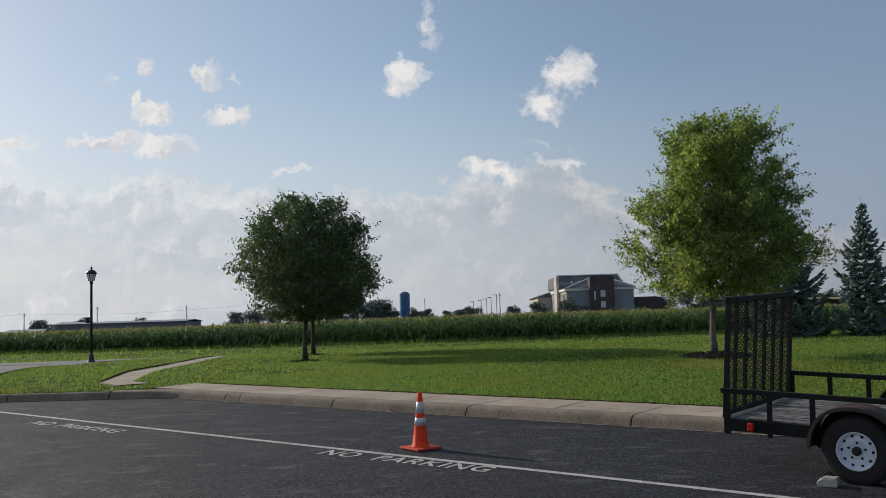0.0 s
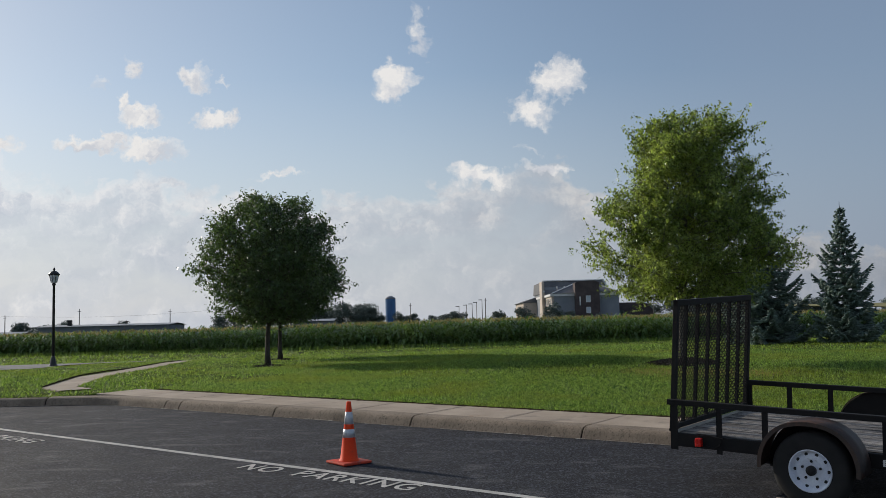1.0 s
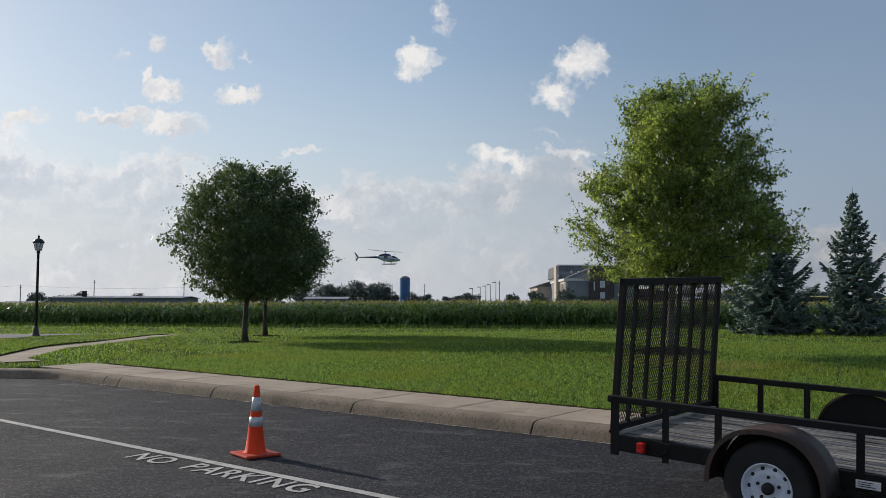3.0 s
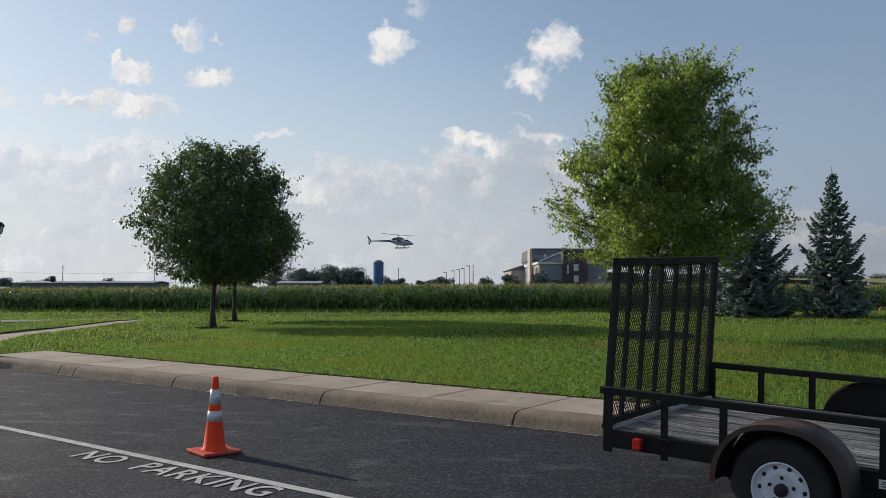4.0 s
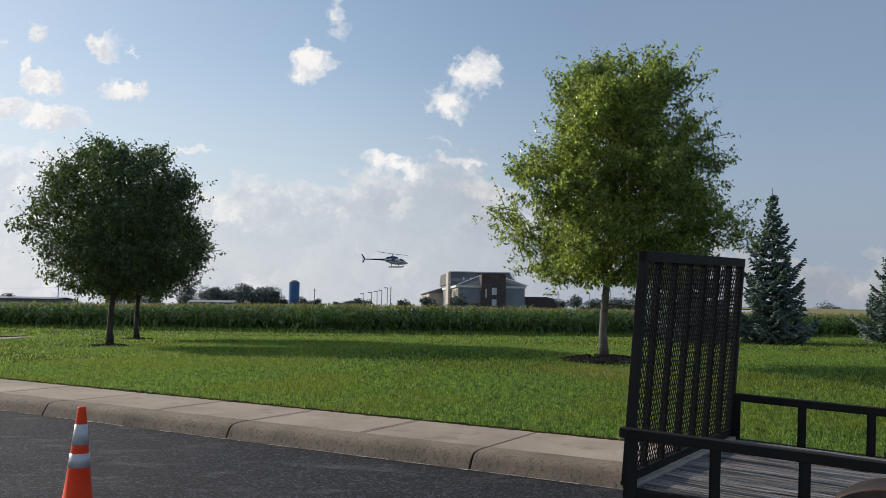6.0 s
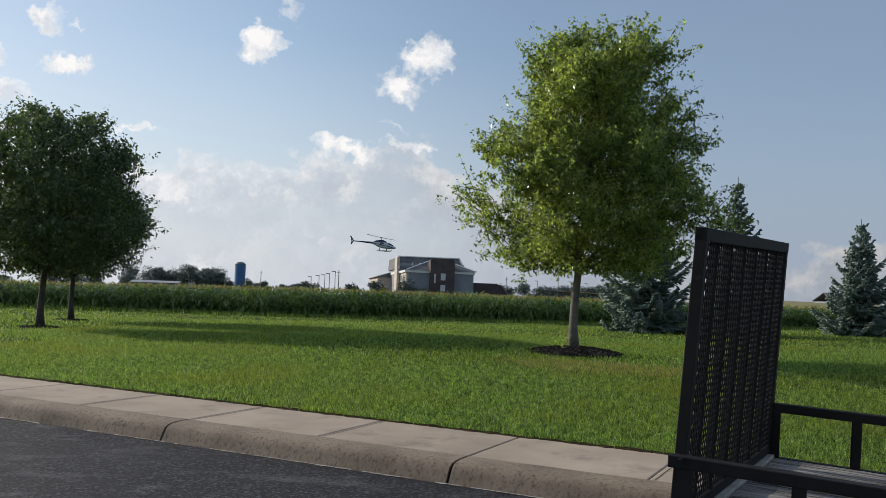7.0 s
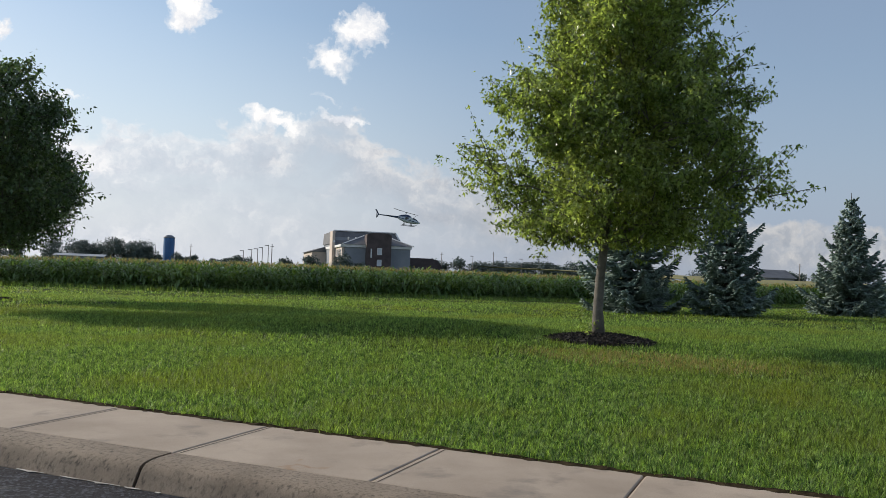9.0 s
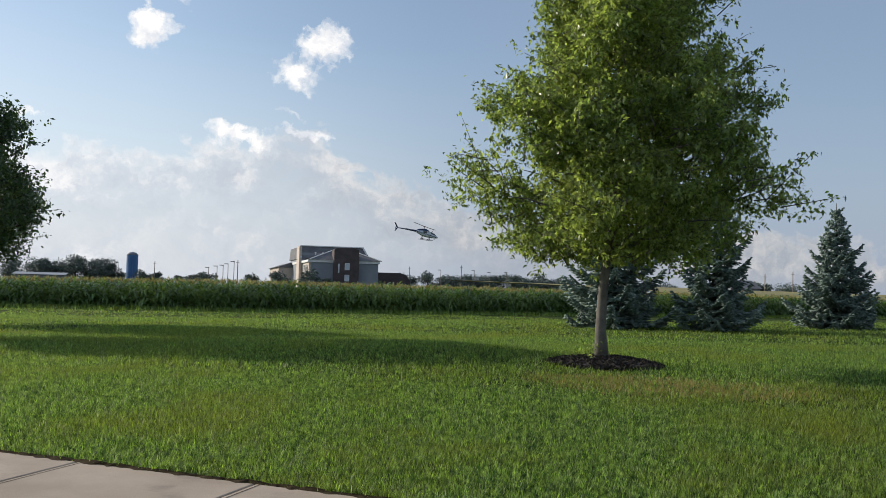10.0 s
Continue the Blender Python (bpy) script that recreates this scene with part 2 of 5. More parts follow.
M = dict(
    turf=ground_material(),
    asphalt=asphalt_material(),
    blade=surface("grass_blade", (0.026, 0.068, 0.019), (0.255, 0.355, 0.105), 16.0, 60.0, 0.48, bump=0, spread=(0.42, 0.58), island=0.65, spec=0.22, through_light=0.42, space="World", spots=((0.18, 0.205, 0.042), 0.45, 0.47, 0.70)),
    dry_blade=surface("dry_grass", (0.17, 0.15, 0.05), (0.34, 0.27, 0.11), 0.8, 9.0, 0.6, bump=0, island=0.4, through_light=0.3, space="World"),
    concrete=surface("concrete", (0.285, 0.222, 0.164), (0.46, 0.370, 0.284), 1.3, 160, 0.85, bump=0.3, depth=0.002, space="World", vary=0.05, stain=((1.225, 13.74, 0.255), 0.17, (0.26, 0.14, 0.06)),
                     spots=((0.17, 0.145, 0.12), 2.2, 0.56, 0.78)),
    kerb=surface("kerb_concrete", (0.155, 0.117, 0.082), (0.290, 0.226, 0.164), 2.0, 90, 0.9, bump=0.8, depth=0.006, space="World", vary=0.06,
                 spots=((0.072, 0.056, 0.040), 36.0, 0.50, 0.70), grain=(1.0, 1.0, 0.45)),
    thatch=surface("thatch", (0.020, 0.014, 0.008), (0.075, 0.055, 0.030), 18, 90, 0.95, space="World", bump=0.8, depth=0.01, spec=0.05),
    joint=surface("joint_dirt", (0.014, 0.011, 0.008), (0.035, 0.028, 0.02), 20, 100, 0.95, spec=0.0),
    groove=surface("tooled_groove", (0.060, 0.048, 0.036), (0.13, 0.105, 0.08), 20, 100, 0.95, space="World", spec=0.1),
    seam=surface("gutter_salt", (0.30, 0.28, 0.25), (0.62, 0.59, 0.54), 12.0, 90, 0.95, space="World"),
    paint=surface("road_paint", (0.34, 0.325, 0.30), (0.60, 0.58, 0.54), 6.0, 120, 0.75, space="World", bump=0.3, spots=((0.10, 0.10, 0.10), 26.0, 0.60, 0.70)),
    bark=surface("bark", (0.030, 0.024, 0.020), (0.085, 0.070, 0.056), 9.0, 60, 0.9, bump=0.8, depth=0.012),
    bark_pale=surface("pale_bark", (0.072, 0.066, 0.056), (0.175, 0.160, 0.138), 7.0, 60, 0.9, bump=0.6, depth=0.008),
    leaf_dark=surface("pear_leaf", (0.044, 0.078, 0.037), (0.106, 0.150, 0.070), 0.9, 8, 0.33, bump=0, island=0.50, through_light=0.28),
    leaf_maple=surface("maple_leaf", (0.108, 0.158, 0.064), (0.290, 0.325, 0.136), 1.6, 9, 0.28, bump=0, island=0.60, through_light=0.55),
    needle=surface("spruce_needle", (0.068, 0.110, 0.088), (0.245, 0.335, 0.295), 1.2, 9, 0.6, bump=0, island=0.35, through_light=0.10),
    corn_leaf=surface("corn_leaf", (0.060, 0.120, 0.042), (0.195, 0.275, 0.105), 0.3, 3, 0.27, bump=0, island=0.40, through_light=0.30),
    tassel=surface("corn_tassel", (0.24, 0.19, 0.08), (0.44, 0.36, 0.17), 0.5, 3, 0.7, bump=0, island=0.3, through_light=0.2),
    field=surface("ripe_field", (0.15, 0.14, 0.045), (0.25, 0.22, 0.08), 0.05, 0.6, 0.9, bump=0, space="World"),
    mulch=surface("mulch", (0.012, 0.010, 0.009), (0.045, 0.036, 0.030), 12, 60, 0.95, bump=1.0, depth=0.02, island=0.5),
    black=surface("black_steel", (0.005, 0.005, 0.006), (0.013, 0.012, 0.012), 5, 90, 0.7, bump=0.25, depth=0.001, spec=0.25, spots=((0.075, 0.040, 0.022), 9.0, 0.66, 0.78)),
    rust=surface("rusty_fender", (0.018, 0.016, 0.015), (0.075, 0.040, 0.026), 4.0, 60, 0.55, bump=0.3, depth=0.002, spots=((0.14, 0.060, 0.030), 6.0, 0.55, 0.72)),
    plank=surface("weathered_plank", (0.050, 0.043, 0.039), (0.40, 0.365, 0.33), 22, 90, 0.9, bump=0.9, depth=0.006, vary=0.25, spread=(0.40, 0.60), spots=((0.022, 0.019, 0.018), 34.0, 0.52, 0.62), grain=(0.07, 1.0, 1.0)),
    tyre=surface("tyre_rubber", (0.007, 0.007, 0.007), (0.017, 0.016, 0.016), 8, 90, 0.85, bump=0.3, depth=0.002),
    rim=surface("white_rim", (0.56, 0.60, 0.70), (0.74, 0.78, 0.86), 5, 60, 0.35, bump=0.05, coat=0.2, spots=((0.28, 0.25, 0.23), 9.0, 0.62, 0.80)),
    dark=surface("dark_hole", (0.006, 0.006, 0.006), (0.012, 0.012, 0.012), 5, 60, 0.7, bump=0),
    red_lens=surface("red_lens", (0.55, 0.015, 0.012), (0.70, 0.03, 0.02), 9, 60, 0.25, bump=0),
    orange=surface("cone_orange", (0.72, 0.045, 0.010), (0.86, 0.080, 0.018), 5, 60, 0.6, bump=0.05, spec=0.2, spots=((0.30, 0.07, 0.04), 14.0, 0.62, 0.82)),
    cone_base=surface("cone_base", (0.46, 0.038, 0.016), (0.66, 0.065, 0.022), 5, 60, 0.75, bump=0.15, spots=((0.12, 0.05, 0.04), 9.0, 0.50, 0.72)),
    band=surface("reflective_band", (0.42, 0.44, 0.47), (0.62, 0.64, 0.67), 12, 150, 0.35, 0.25, bump=0.05, spots=((0.12, 0.10, 0.09), 30.0, 0.62, 0.74)),
    lamp_black=surface("lamp_black", (0.008, 0.009, 0.010), (0.020, 0.020, 0.022), 5, 60, 0.4, bump=0),
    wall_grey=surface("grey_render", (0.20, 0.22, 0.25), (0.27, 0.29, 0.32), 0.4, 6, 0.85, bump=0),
    # cream of the sun-facing walls; their sunlit warmth is put into this colour
    wall_cream=surface("sunlit_cream_block", (0.46, 0.385, 0.33), (0.60, 0.52, 0.45), 0.4, 6, 0.85, bump=0),
    brick_dark=surface("brown_brick", (0.060, 0.045, 0.045), (0.11, 0.085, 0.082), 0.8, 12, 0.9, bump=0),
    roof_grey=surface("grey_shingles", (0.10, 0.105, 0.115), (0.18, 0.18, 0.19), 0.5, 8, 0.85, bump=0),
    trim_white=surface("white_trim", (0.62, 0.62, 0.62), (0.78, 0.78, 0.77), 0.5, 8, 0.6, bump=0),
    glass=surface("window_glass", (0.02, 0.025, 0.03), (0.05, 0.055, 0.06), 1, 9, 0.12, bump=0),
    pale_blind=surface("pale_blind", (0.45, 0.50, 0.55), (0.62, 0.66, 0.70), 1, 9, 0.5, bump=0),
    blue_steel=surface("blue_silo_steel", (0.030, 0.11, 0.28), (0.055, 0.17, 0.38), 0.3, 5, 0.45, bump=0),
    shed=surface("shed_steel", (0.10, 0.12, 0.15), (0.17, 0.19, 0.22), 0.2, 4, 0.6, bump=0),
    shed_roof=surface("pale_sheet_roof", (0.22, 0.235, 0.255), (0.31, 0.325, 0.345), 0.2, 4, 0.55, bump=0),
    pole=surface("grey_pole", (0.13, 0.12, 0.11), (0.24, 0.22, 0.20), 1, 20, 0.8, bump=0),
    # distance haze is put into this paler, bluer green
    hazed_leaf=surface("hazed_leaf", (0.085, 0.115, 0.098), (0.160, 0.196, 0.165), 0.3, 3, 0.7, bump=0, island=0.35),
    heli_silver=surface("helicopter_silver", (0.42, 0.47, 0.54), (0.55, 0.60, 0.66), 0.6, 9, 0.32, 0.1, bump=0),
    heli_blue=surface("helicopter_blue", (0.012, 0.028, 0.075), (0.022, 0.045, 0.11), 0.6, 9, 0.3, bump=0),
    heli_glass=surface("canopy_glass", (0.012, 0.014, 0.018), (0.03, 0.034, 0.04), 1, 9, 0.08, bump=0),
    hydrant_red=surface("hydrant_red", (0.52, 0.035, 0.020), (0.66, 0.06, 0.03), 6, 60, 0.45, bump=0.05),
    timber=surface("pale_timber", (0.30, 0.27, 0.23), (0.50, 0.46, 0.40), 6, 60, 0.85, bump=0.3),
    lens_glass=surface("frosted_lamp_glass", (0.55, 0.57, 0.58), (0.70, 0.72, 0.72), 6, 60, 0.3, bump=0),
)


# ---- mesh helpers ----
def tube(bm, pts, radii, n=8, caps=True):
    """A round tube through pts."""
    rings, up = [], Vector((0, 0, 1))
    for i, p in enumerate(pts):
        a, b = Vector(pts[max(i - 1, 0)]), Vector(pts[min(i + 1, len(pts) - 1)])
        d = (b - a).normalized()
        side = d.cross(up if abs(d.z) < 0.95 else Vector((1, 0, 0))).normalized()
        up2 = side.cross(d)
        r = float(radii[i] if hasattr(radii, "__len__") else radii)
        rings.append([bm.verts.new(Vector(p) + r * (math.cos(6.28319 * k / n) * side + math.sin(6.28319 * k / n) * up2)) for k in range(n)])
    for A, B in zip(rings, rings[1:]):
        for k in range(n):
            bm.faces.new((A[k], A[(k + 1) % n], B[(k + 1) % n], B[k])).smooth = n > 6
    if caps:
        bm.faces.new(rings[0][::-1]), bm.faces.new(rings[-1])
    return bm


def lathe(bm, profile, n=24, centre=(0, 0), smooth=True, caps=True):
    """Rings (radius, height) turned about z."""
    rings = [[bm.verts.new((centre[0] + r * math.cos(6.28319 * k / n), centre[1] + r * math.sin(6.28319 * k / n), z)) for k in range(n)] for r, z in profile]
    for A, B in zip(rings, rings[1:]):
        for k in range(n):
            bm.faces.new((A[k], A[(k + 1) % n], B[(k + 1) % n], B[k])).smooth = smooth
    if caps:
        bm.faces.new(rings[0][::-1]), bm.faces.new(rings[-1])
    return bm


def box(bm, lo, hi, bevel=0.0, m=None):
    v = [bm.verts.new((x, y, z)) for x in (lo[0], hi[0]) for y in (lo[1], hi[1]) for z in (lo[2], hi[2])]
    f = [bm.faces.new([v[i] for i in q]) for q in ((0, 1, 3, 2), (4, 6, 7, 5), (0, 4, 5, 1), (2, 3, 7, 6), (0, 2, 6, 4), (1, 5, 7, 3))]
    if bevel:
        edges = list({e for q in f for e in q.edges})
        made = bmesh.ops.bevel(bm, geom=edges, offset=bevel, segments=2, profile=0.5, affect="EDGES")
        v = list({w for q in made["faces"] for w in q.verts} | {w for w in v if w.is_valid})
    if m is not None:
        bmesh.ops.transform(bm, matrix=m, verts=v)
    return bm


def prism(bm, outline, depth, m=None):
    """outline in the x-z plane, drawn out along y by depth."""
    A = [bm.verts.new((x, 0, z)) for x, z in outline]
    B = [bm.verts.new((x, depth, z)) for x, z in outline]
    n = len(A)
    bm.faces.new(A), bm.faces.new(B[::-1])
    for i in range(n):
        bm.faces.new((A[i], B[i], B[(i + 1) % n], A[(i + 1) % n]))
    if m is not None:
        bmesh.ops.transform(bm, matrix=m, verts=A + B)
    return bm


def part(name, bm, material, parent=None, label="", kind=""):
    """One bmesh as one mesh object under a thing or a part."""
    bmesh.ops.recalc_face_normals(bm, faces=bm.faces)
    me = bpy.data.meshes.new(name)
    bm.to_mesh(me)
    bm.free()
    me.materials.append(material)
    ob = new(name, me)
    ob.parent = parent
    return tagged(ob, label, kind=kind)


def raw(name, verts, faces, material, parent=None, kind=""):
    """A mesh from numpy arrays: verts n x 3, faces m x k."""
    verts, faces = np.asarray(verts, np.float32), np.asarray(faces, np.int32)
    me = bpy.data.meshes.new(name)
    k = faces.shape[1]
    me.vertices.add(len(verts)), me.loops.add(faces.size), me.polygons.add(len(faces))
    me.vertices.foreach_set("co", verts.ravel())
    me.loops.foreach_set("vertex_index", faces.ravel())
    me.polygons.foreach_set("loop_start", np.arange(0, faces.size, k, dtype=np.int32))
    me.update(calc_edges=True)
    me.validate()
    me.materials.append(material)
    ob = new(name, me)
    ob.parent = parent
    return tagged(ob, kind=kind)


def thing(name, m, label, category, group="", kind=""):
    ob = new(name)
    ob.empty_display_size = 0.2
    ob.matrix_basis = m
    return tagged(ob, label, category, group, kind)


# ---- the lie of the land ----
K, DU, NV = np.array((0.27, 13.90)), np.array((0.814, -0.581)), np.array((0.581, 0.814))   # kerb foot, along it, away from the lot
YAW_K = math.degrees(math.atan2(DU[1], DU[0]))


def smooth(a):
    a = np.clip(a, 0, 1)
    return a * a * (3 - 2 * a)


def xy(u, v):
    return K[0] + u * DU[0] + v * NV[0], K[1] + u * DU[1] + v * NV[1]


def uv(x, y):
    return (x - K[0]) * DU[0] + (y - K[1]) * DU[1], (x - K[0]) * NV[0] + (y - K[1]) * NV[1]


def bend(u):
    """v of the kerb's foot: straight, then turning towards the drive."""
    return np.where(u > -7.0, 0.0, np.where(u > -8.2, -0.28 * ((u + 7.0) ** 2) / 1.0, 0.68 * (u + 8.2) - 0.403))


def lot_z(x, y):
    return 0.06 + 0.0175 * (np.clip(y, -30, 30) - 11)


def lawn_z(x, y):
    u, v = uv(x, y)
    near = lot_z(x, y) + 0.145
    far = 0.46 + 0.014 * np.clip(x, -25, 25) + 0.20 * np.exp(-((x - 3.6) ** 2 + (y - 22.6) ** 2) / 9.0)      # a low swell about the maple
    z = near + (far - near) * smooth((v - 1.5) / 7.5)
    return z + (-0.30 - z) * smooth((y - 33) / 30)


def walk_width(u):
    return np.where(u > -8.4, 1.45, 0.17)



# ---- ground, lot, kerb, footway ----
def make_ground():
    us = np.concatenate(([-2500, -900, -350, -160], np.arange(-90, -20, 3.0), np.arange(-20, -8.6, 0.6), [-8.42, -8.38], np.arange(-8.0, 14, 0.7), np.arange(15, 60, 3.0), [90, 200, 600, 2500]))
    ws = np.concatenate(([-2500, -600, -150, -60, -20, -4, 0.06, -1, -2], np.arange(2.0, 12, 0.5), np.arange(12, 60, 2.0), [66, 75, 85, 100, 130, 200, 400, 900, 2800]))
    verts = np.zeros((len(us), len(ws), 3))
    for i, u in enumerate(us):
        b = bend(max(u, -40.0)) if u < -7 else 0.0
        sw = float(walk_width(u)) - 0.02
        for j, w in enumerate(ws):
            w2 = sw - 0.03 if w == -1 else sw if w == -2 else w
            fade = 1.0 if w2 < 12 else max(0.0, 1 - (w2 - 12) / 14)
            x, y = xy(u, w2 + b * fade)
            z = lot_z(x, y) - 0.20 if (w2 < sw - 0.01) else lawn_z(x, y) - 0.01
            verts[i, j] = x, y, z
    n = len(ws)
    ii, jj = np.meshgrid(np.arange(len(us) - 1), np.arange(n - 1), indexing="ij")
    a = (ii * n + jj).ravel()
    ob = raw("ground", verts.reshape(-1, 3), np.stack((a, a + n, a + n + 1, a + 1), 1), M["turf"])
    tagged(ob, "flat mown green lawn and farmland reaching the horizon", "ground", kind="structure")
    # the sealed lot
    us = np.concatenate((np.arange(-60, -9, 3.0), np.arange(-9, -6, 0.2), np.arange(-6, 45, 3.0)))
    v, f = [], []
    for i, u in enumerate(us):
        for j, w in enumerate((0.10, -1.5, -5, -12, -25, -50)):
            x, y = xy(u, w + float(bend(u)))
            v.append((x, y, float(lot_z(x, y))))
            if i and j:
                q = i * 6 + j
                f.append((q - 7, q - 6, q, q - 1))
    tagged(raw("parking_lot", v, f, M["asphalt"]), "dark sealed asphalt parking lot with pale scuffs", "parking lot", kind="structure")


make_ground()


def kerb_piece(u0, u1, name, parent, top=0.42):
    """One cast length of kerb with a battered face and a rounded nose, following the bend."""
    prof = [(0.0, -0.12), (0.0, 0.004), (0.045, 0.085), (0.065, 0.115), (0.095, 0.137), (0.14, 0.147), (0.20, 0.150), (top, 0.152), (top, -0.12)]
    bm, rows = bmesh.new(), []
    for u in np.linspace(u0, u1, max(2, int(abs(u1 - u0) / 0.3))):
        du = 0.02
        slope = (float(bend(u + du)) - float(bend(u - du))) / (2 * du)
        nx, nv = -slope / math.hypot(1, slope), 1 / math.hypot(1, slope)
        row = []
        for w, z in prof:
            x, y = xy(u + nx * w, float(bend(u)) + nv * w)
            row.append(bm.verts.new((x, y, float(lot_z(x, y)) + z + 0.002 * math.sin(9 * u + 40 * w))))
        rows.append(row)
    for A, B in zip(rows, rows[1:]):
        for k in range(len(prof) - 1):
            bm.faces.new((A[k], A[k + 1], B[k + 1], B[k])).smooth = 1 < k < 6
    for row in (rows[0], rows[-1]):       # flat ends with corners of their own
        bm.faces.new([bm.verts.new(v.co) for v in row])
    return part(name, bm, M["kerb"], parent)


def make_kerb():
    root = thing("kerb", Matrix(), "weathered tan concrete kerb with open joints, stained along its face", "kerb", kind="structure")
    cuts = [-40, -34, -28, -22, -16, -13.2, -10.4, -8.6, -5.78, -5.36, -2.9, 0.0, 2.82, 5.66, 8.5, 11.4, 14.2, 17, 22, 30, 40]
    for a, b in zip(cuts, cuts[1:]):
        kerb_piece(a + 0.012, b - 0.012, "kerb_stone", root, 0.17 if b < -8 else 0.36)
    bm = bmesh.new()      # pale grit line where asphalt meets the kerb, broken here and there
    rng = random.Random(4)
    u, last, on = -12.0, None, True
    while u < 16:       # ragged and broken
        b = float(bend(u))
        wd = rng.uniform(0.005, 0.020) * rng.choice((0.4, 0.8, 1.0, 1.5))
        p, q = xy(u, b - 0.004 - wd), xy(u, b + 0.005)
        row = [bm.verts.new((c[0], c[1], float(lot_z(*c)) + 0.006)) for c in (p, q)]
        if last and on:
            bm.faces.new((last[0], row[0], row[1], last[1]))
        last = row
        on = rng.random() < (0.84 if on else 0.38)
        u += rng.uniform(0.03, 0.08)
    part("gutter_grit", bm, M["seam"], root, "pale grit line along the kerb's foot")
    bm = bmesh.new()      # dirt that fills the joints, set back behind the face
    prof = [(0.02, -0.1), (0.02, 0.0), (0.062, 0.080), (0.085, 0.108), (0.115, 0.125), (0.16, 0.134), (0.34, 0.136), (0.34, -0.1)]
    for c in cuts[6:17]:
        sl = (float(bend(c + 0.02)) - float(bend(c - 0.02))) / 0.04
        x, y = xy(c, float(bend(c)))
        m = Matrix.Translation((x, y, float(lot_z(x, y)))) @ pose(0, 0, 0, 0, 0, YAW_K + math.degrees(math.atan(sl))) @ pose(-0.014, 0, 0, 0, 0, 90) @ Matrix.Scale(-1, 4, (0, 1, 0))
        prism(bm, [(w if c > -8 else min(w, 0.15), z) for w, z in prof], 0.028, m)
    part("joint_dirt", bm, M["joint"], root, "dark dirt in the kerb joints")


make_kerb()


SIDE_WALK = [(-7.25, 20.15), (-7.95, 20.95), (-8.65, 24.6), (-9.35, 30.0), (-10.40, 37.8), (-11.2, 43.0)]      # centre line


def make_footway():
    root = thing("footway", Matrix(), "pale tan broom-finished concrete footway in square slabs", "footway", kind="structure")
    for i in range(-6, 22):
        a, b = 1.41 * i, 1.41 * (i + 1)
        gap = 0.007 if i % 2 == 0 else 0.004
        bm = bmesh.new()
        grid = [(a + gap, 0.366), (b - gap, 0.366), (b - gap, 1.45), (a + gap, 1.45)]
        top, low, inn = [], [], []
        cu, cv = (a + b) / 2, 0.9
        for u, v in grid:
            x, y = xy(u, v)
            z = float(lot_z(x, y))
            top.append(bm.verts.new((x, y, z + 0.149))), low.append(bm.verts.new((x, y, z - 0.1)))
            x, y = xy(u + 0.010 * np.sign(cu - u), v + 0.010 * np.sign(cv - v))
            inn.append(bm.verts.new((x, y, float(lot_z(x, y)) + 0.153)))
        for k in range(4):
            bm.faces.new((low[k], low[(k + 1) % 4], top[(k + 1) % 4], top[k])), bm.faces.new((top[k], top[(k + 1) % 4], inn[(k + 1) % 4], inn[k]))
        bm.faces.new(inn)
        part("slab", bm, M["concrete"], root)
    bm = bmesh.new()
    for i in range(-6, 22):
        x, y = xy(1.41 * i, 0)
        box(bm, (-0.016, 0.30, 0), (0.016, 1.449, 0.132), 0, Matrix.Translation((x, y, float(lot_z(x, y)))) @ pose(0, 0, 0, 0.8, 0, YAW_K))
    box(bm, (-8.4, 0.34, 0), (30, 0.372, 0.132), 0, Matrix.Translation((K[0], K[1], float(lot_z(*K)))) @ pose(0, 0, 0, 0.8, 0.55, YAW_K))
    part("joint_dirt", bm, M["joint"], root, "dark dirt in the slab joints")
    bm = bmesh.new()      # a second tooled line beside most joints
    for i in range(-6, 12):
        if i % 4 != 2:
            quad = []
            for u, v in ((0.040, 0.375), (0.049, 0.375), (0.049, 1.444), (0.040, 1.444)):
                x, y = xy(1.41 * i + u, v)
                quad.append(bm.verts.new((x, y, float(lot_z(x, y)) + 0.1545)))
            bm.faces.new(quad)
    part("tooled_line", bm, M["groove"], root, "dark tooled line beside a slab joint")
    bm = bmesh.new()      # bare soil where the turf has drawn back from the slabs
    rows, rs = [], random.Random(12)
    for k in range(140):
        u = -8.0 + 0.13 * k
        x0, y0 = xy(u, 1.452)
        x1, y1 = xy(u, 1.50 + rs.uniform(0.0, 0.05))
        rows.append((bm.verts.new((x0, y0, float(lot_z(x0, y0)) + 0.142)), bm.verts.new((x1, y1, float(lawn_z(x1, y1)) + 0.004))))
    for A, B in zip(rows, rows[1:]):
        bm.faces.new((A[0], B[0], B[1], A[1]))
    part("edge_soil", bm, M["mulch"], root, "dark bare soil along the turf edge")
    # the narrow walk that leaves it across the lawn
    bm = bmesh.new()
    line = SIDE_WALK
    rows = []
    for i, (x, y) in enumerate(line):
        a, b = line[max(i - 1, 0)], line[min(i + 1, len(line) - 1)]
        d = Vector((b[0] - a[0], b[1] - a[1])).normalized()
        rows.append([bm.verts.new((x + s * 0.36 * d.y, y - s * 0.36 * d.x, float(lawn_z(x, y)) + dz)) for s, dz in ((-1, -0.1), (-1, 0.012), (1, 0.012), (1, -0.1))])
    for A, B in zip(rows, rows[1:]):
        for k in range(3):
            bm.faces.new((A[k], A[k + 1], B[k + 1], B[k]))
    part("side_walk", bm, M["concrete"], root)
    bm, last, rs = bmesh.new(), None, random.Random(31)      # the turf stands over the walk's sunny edge; its shadow is put into the dark colour
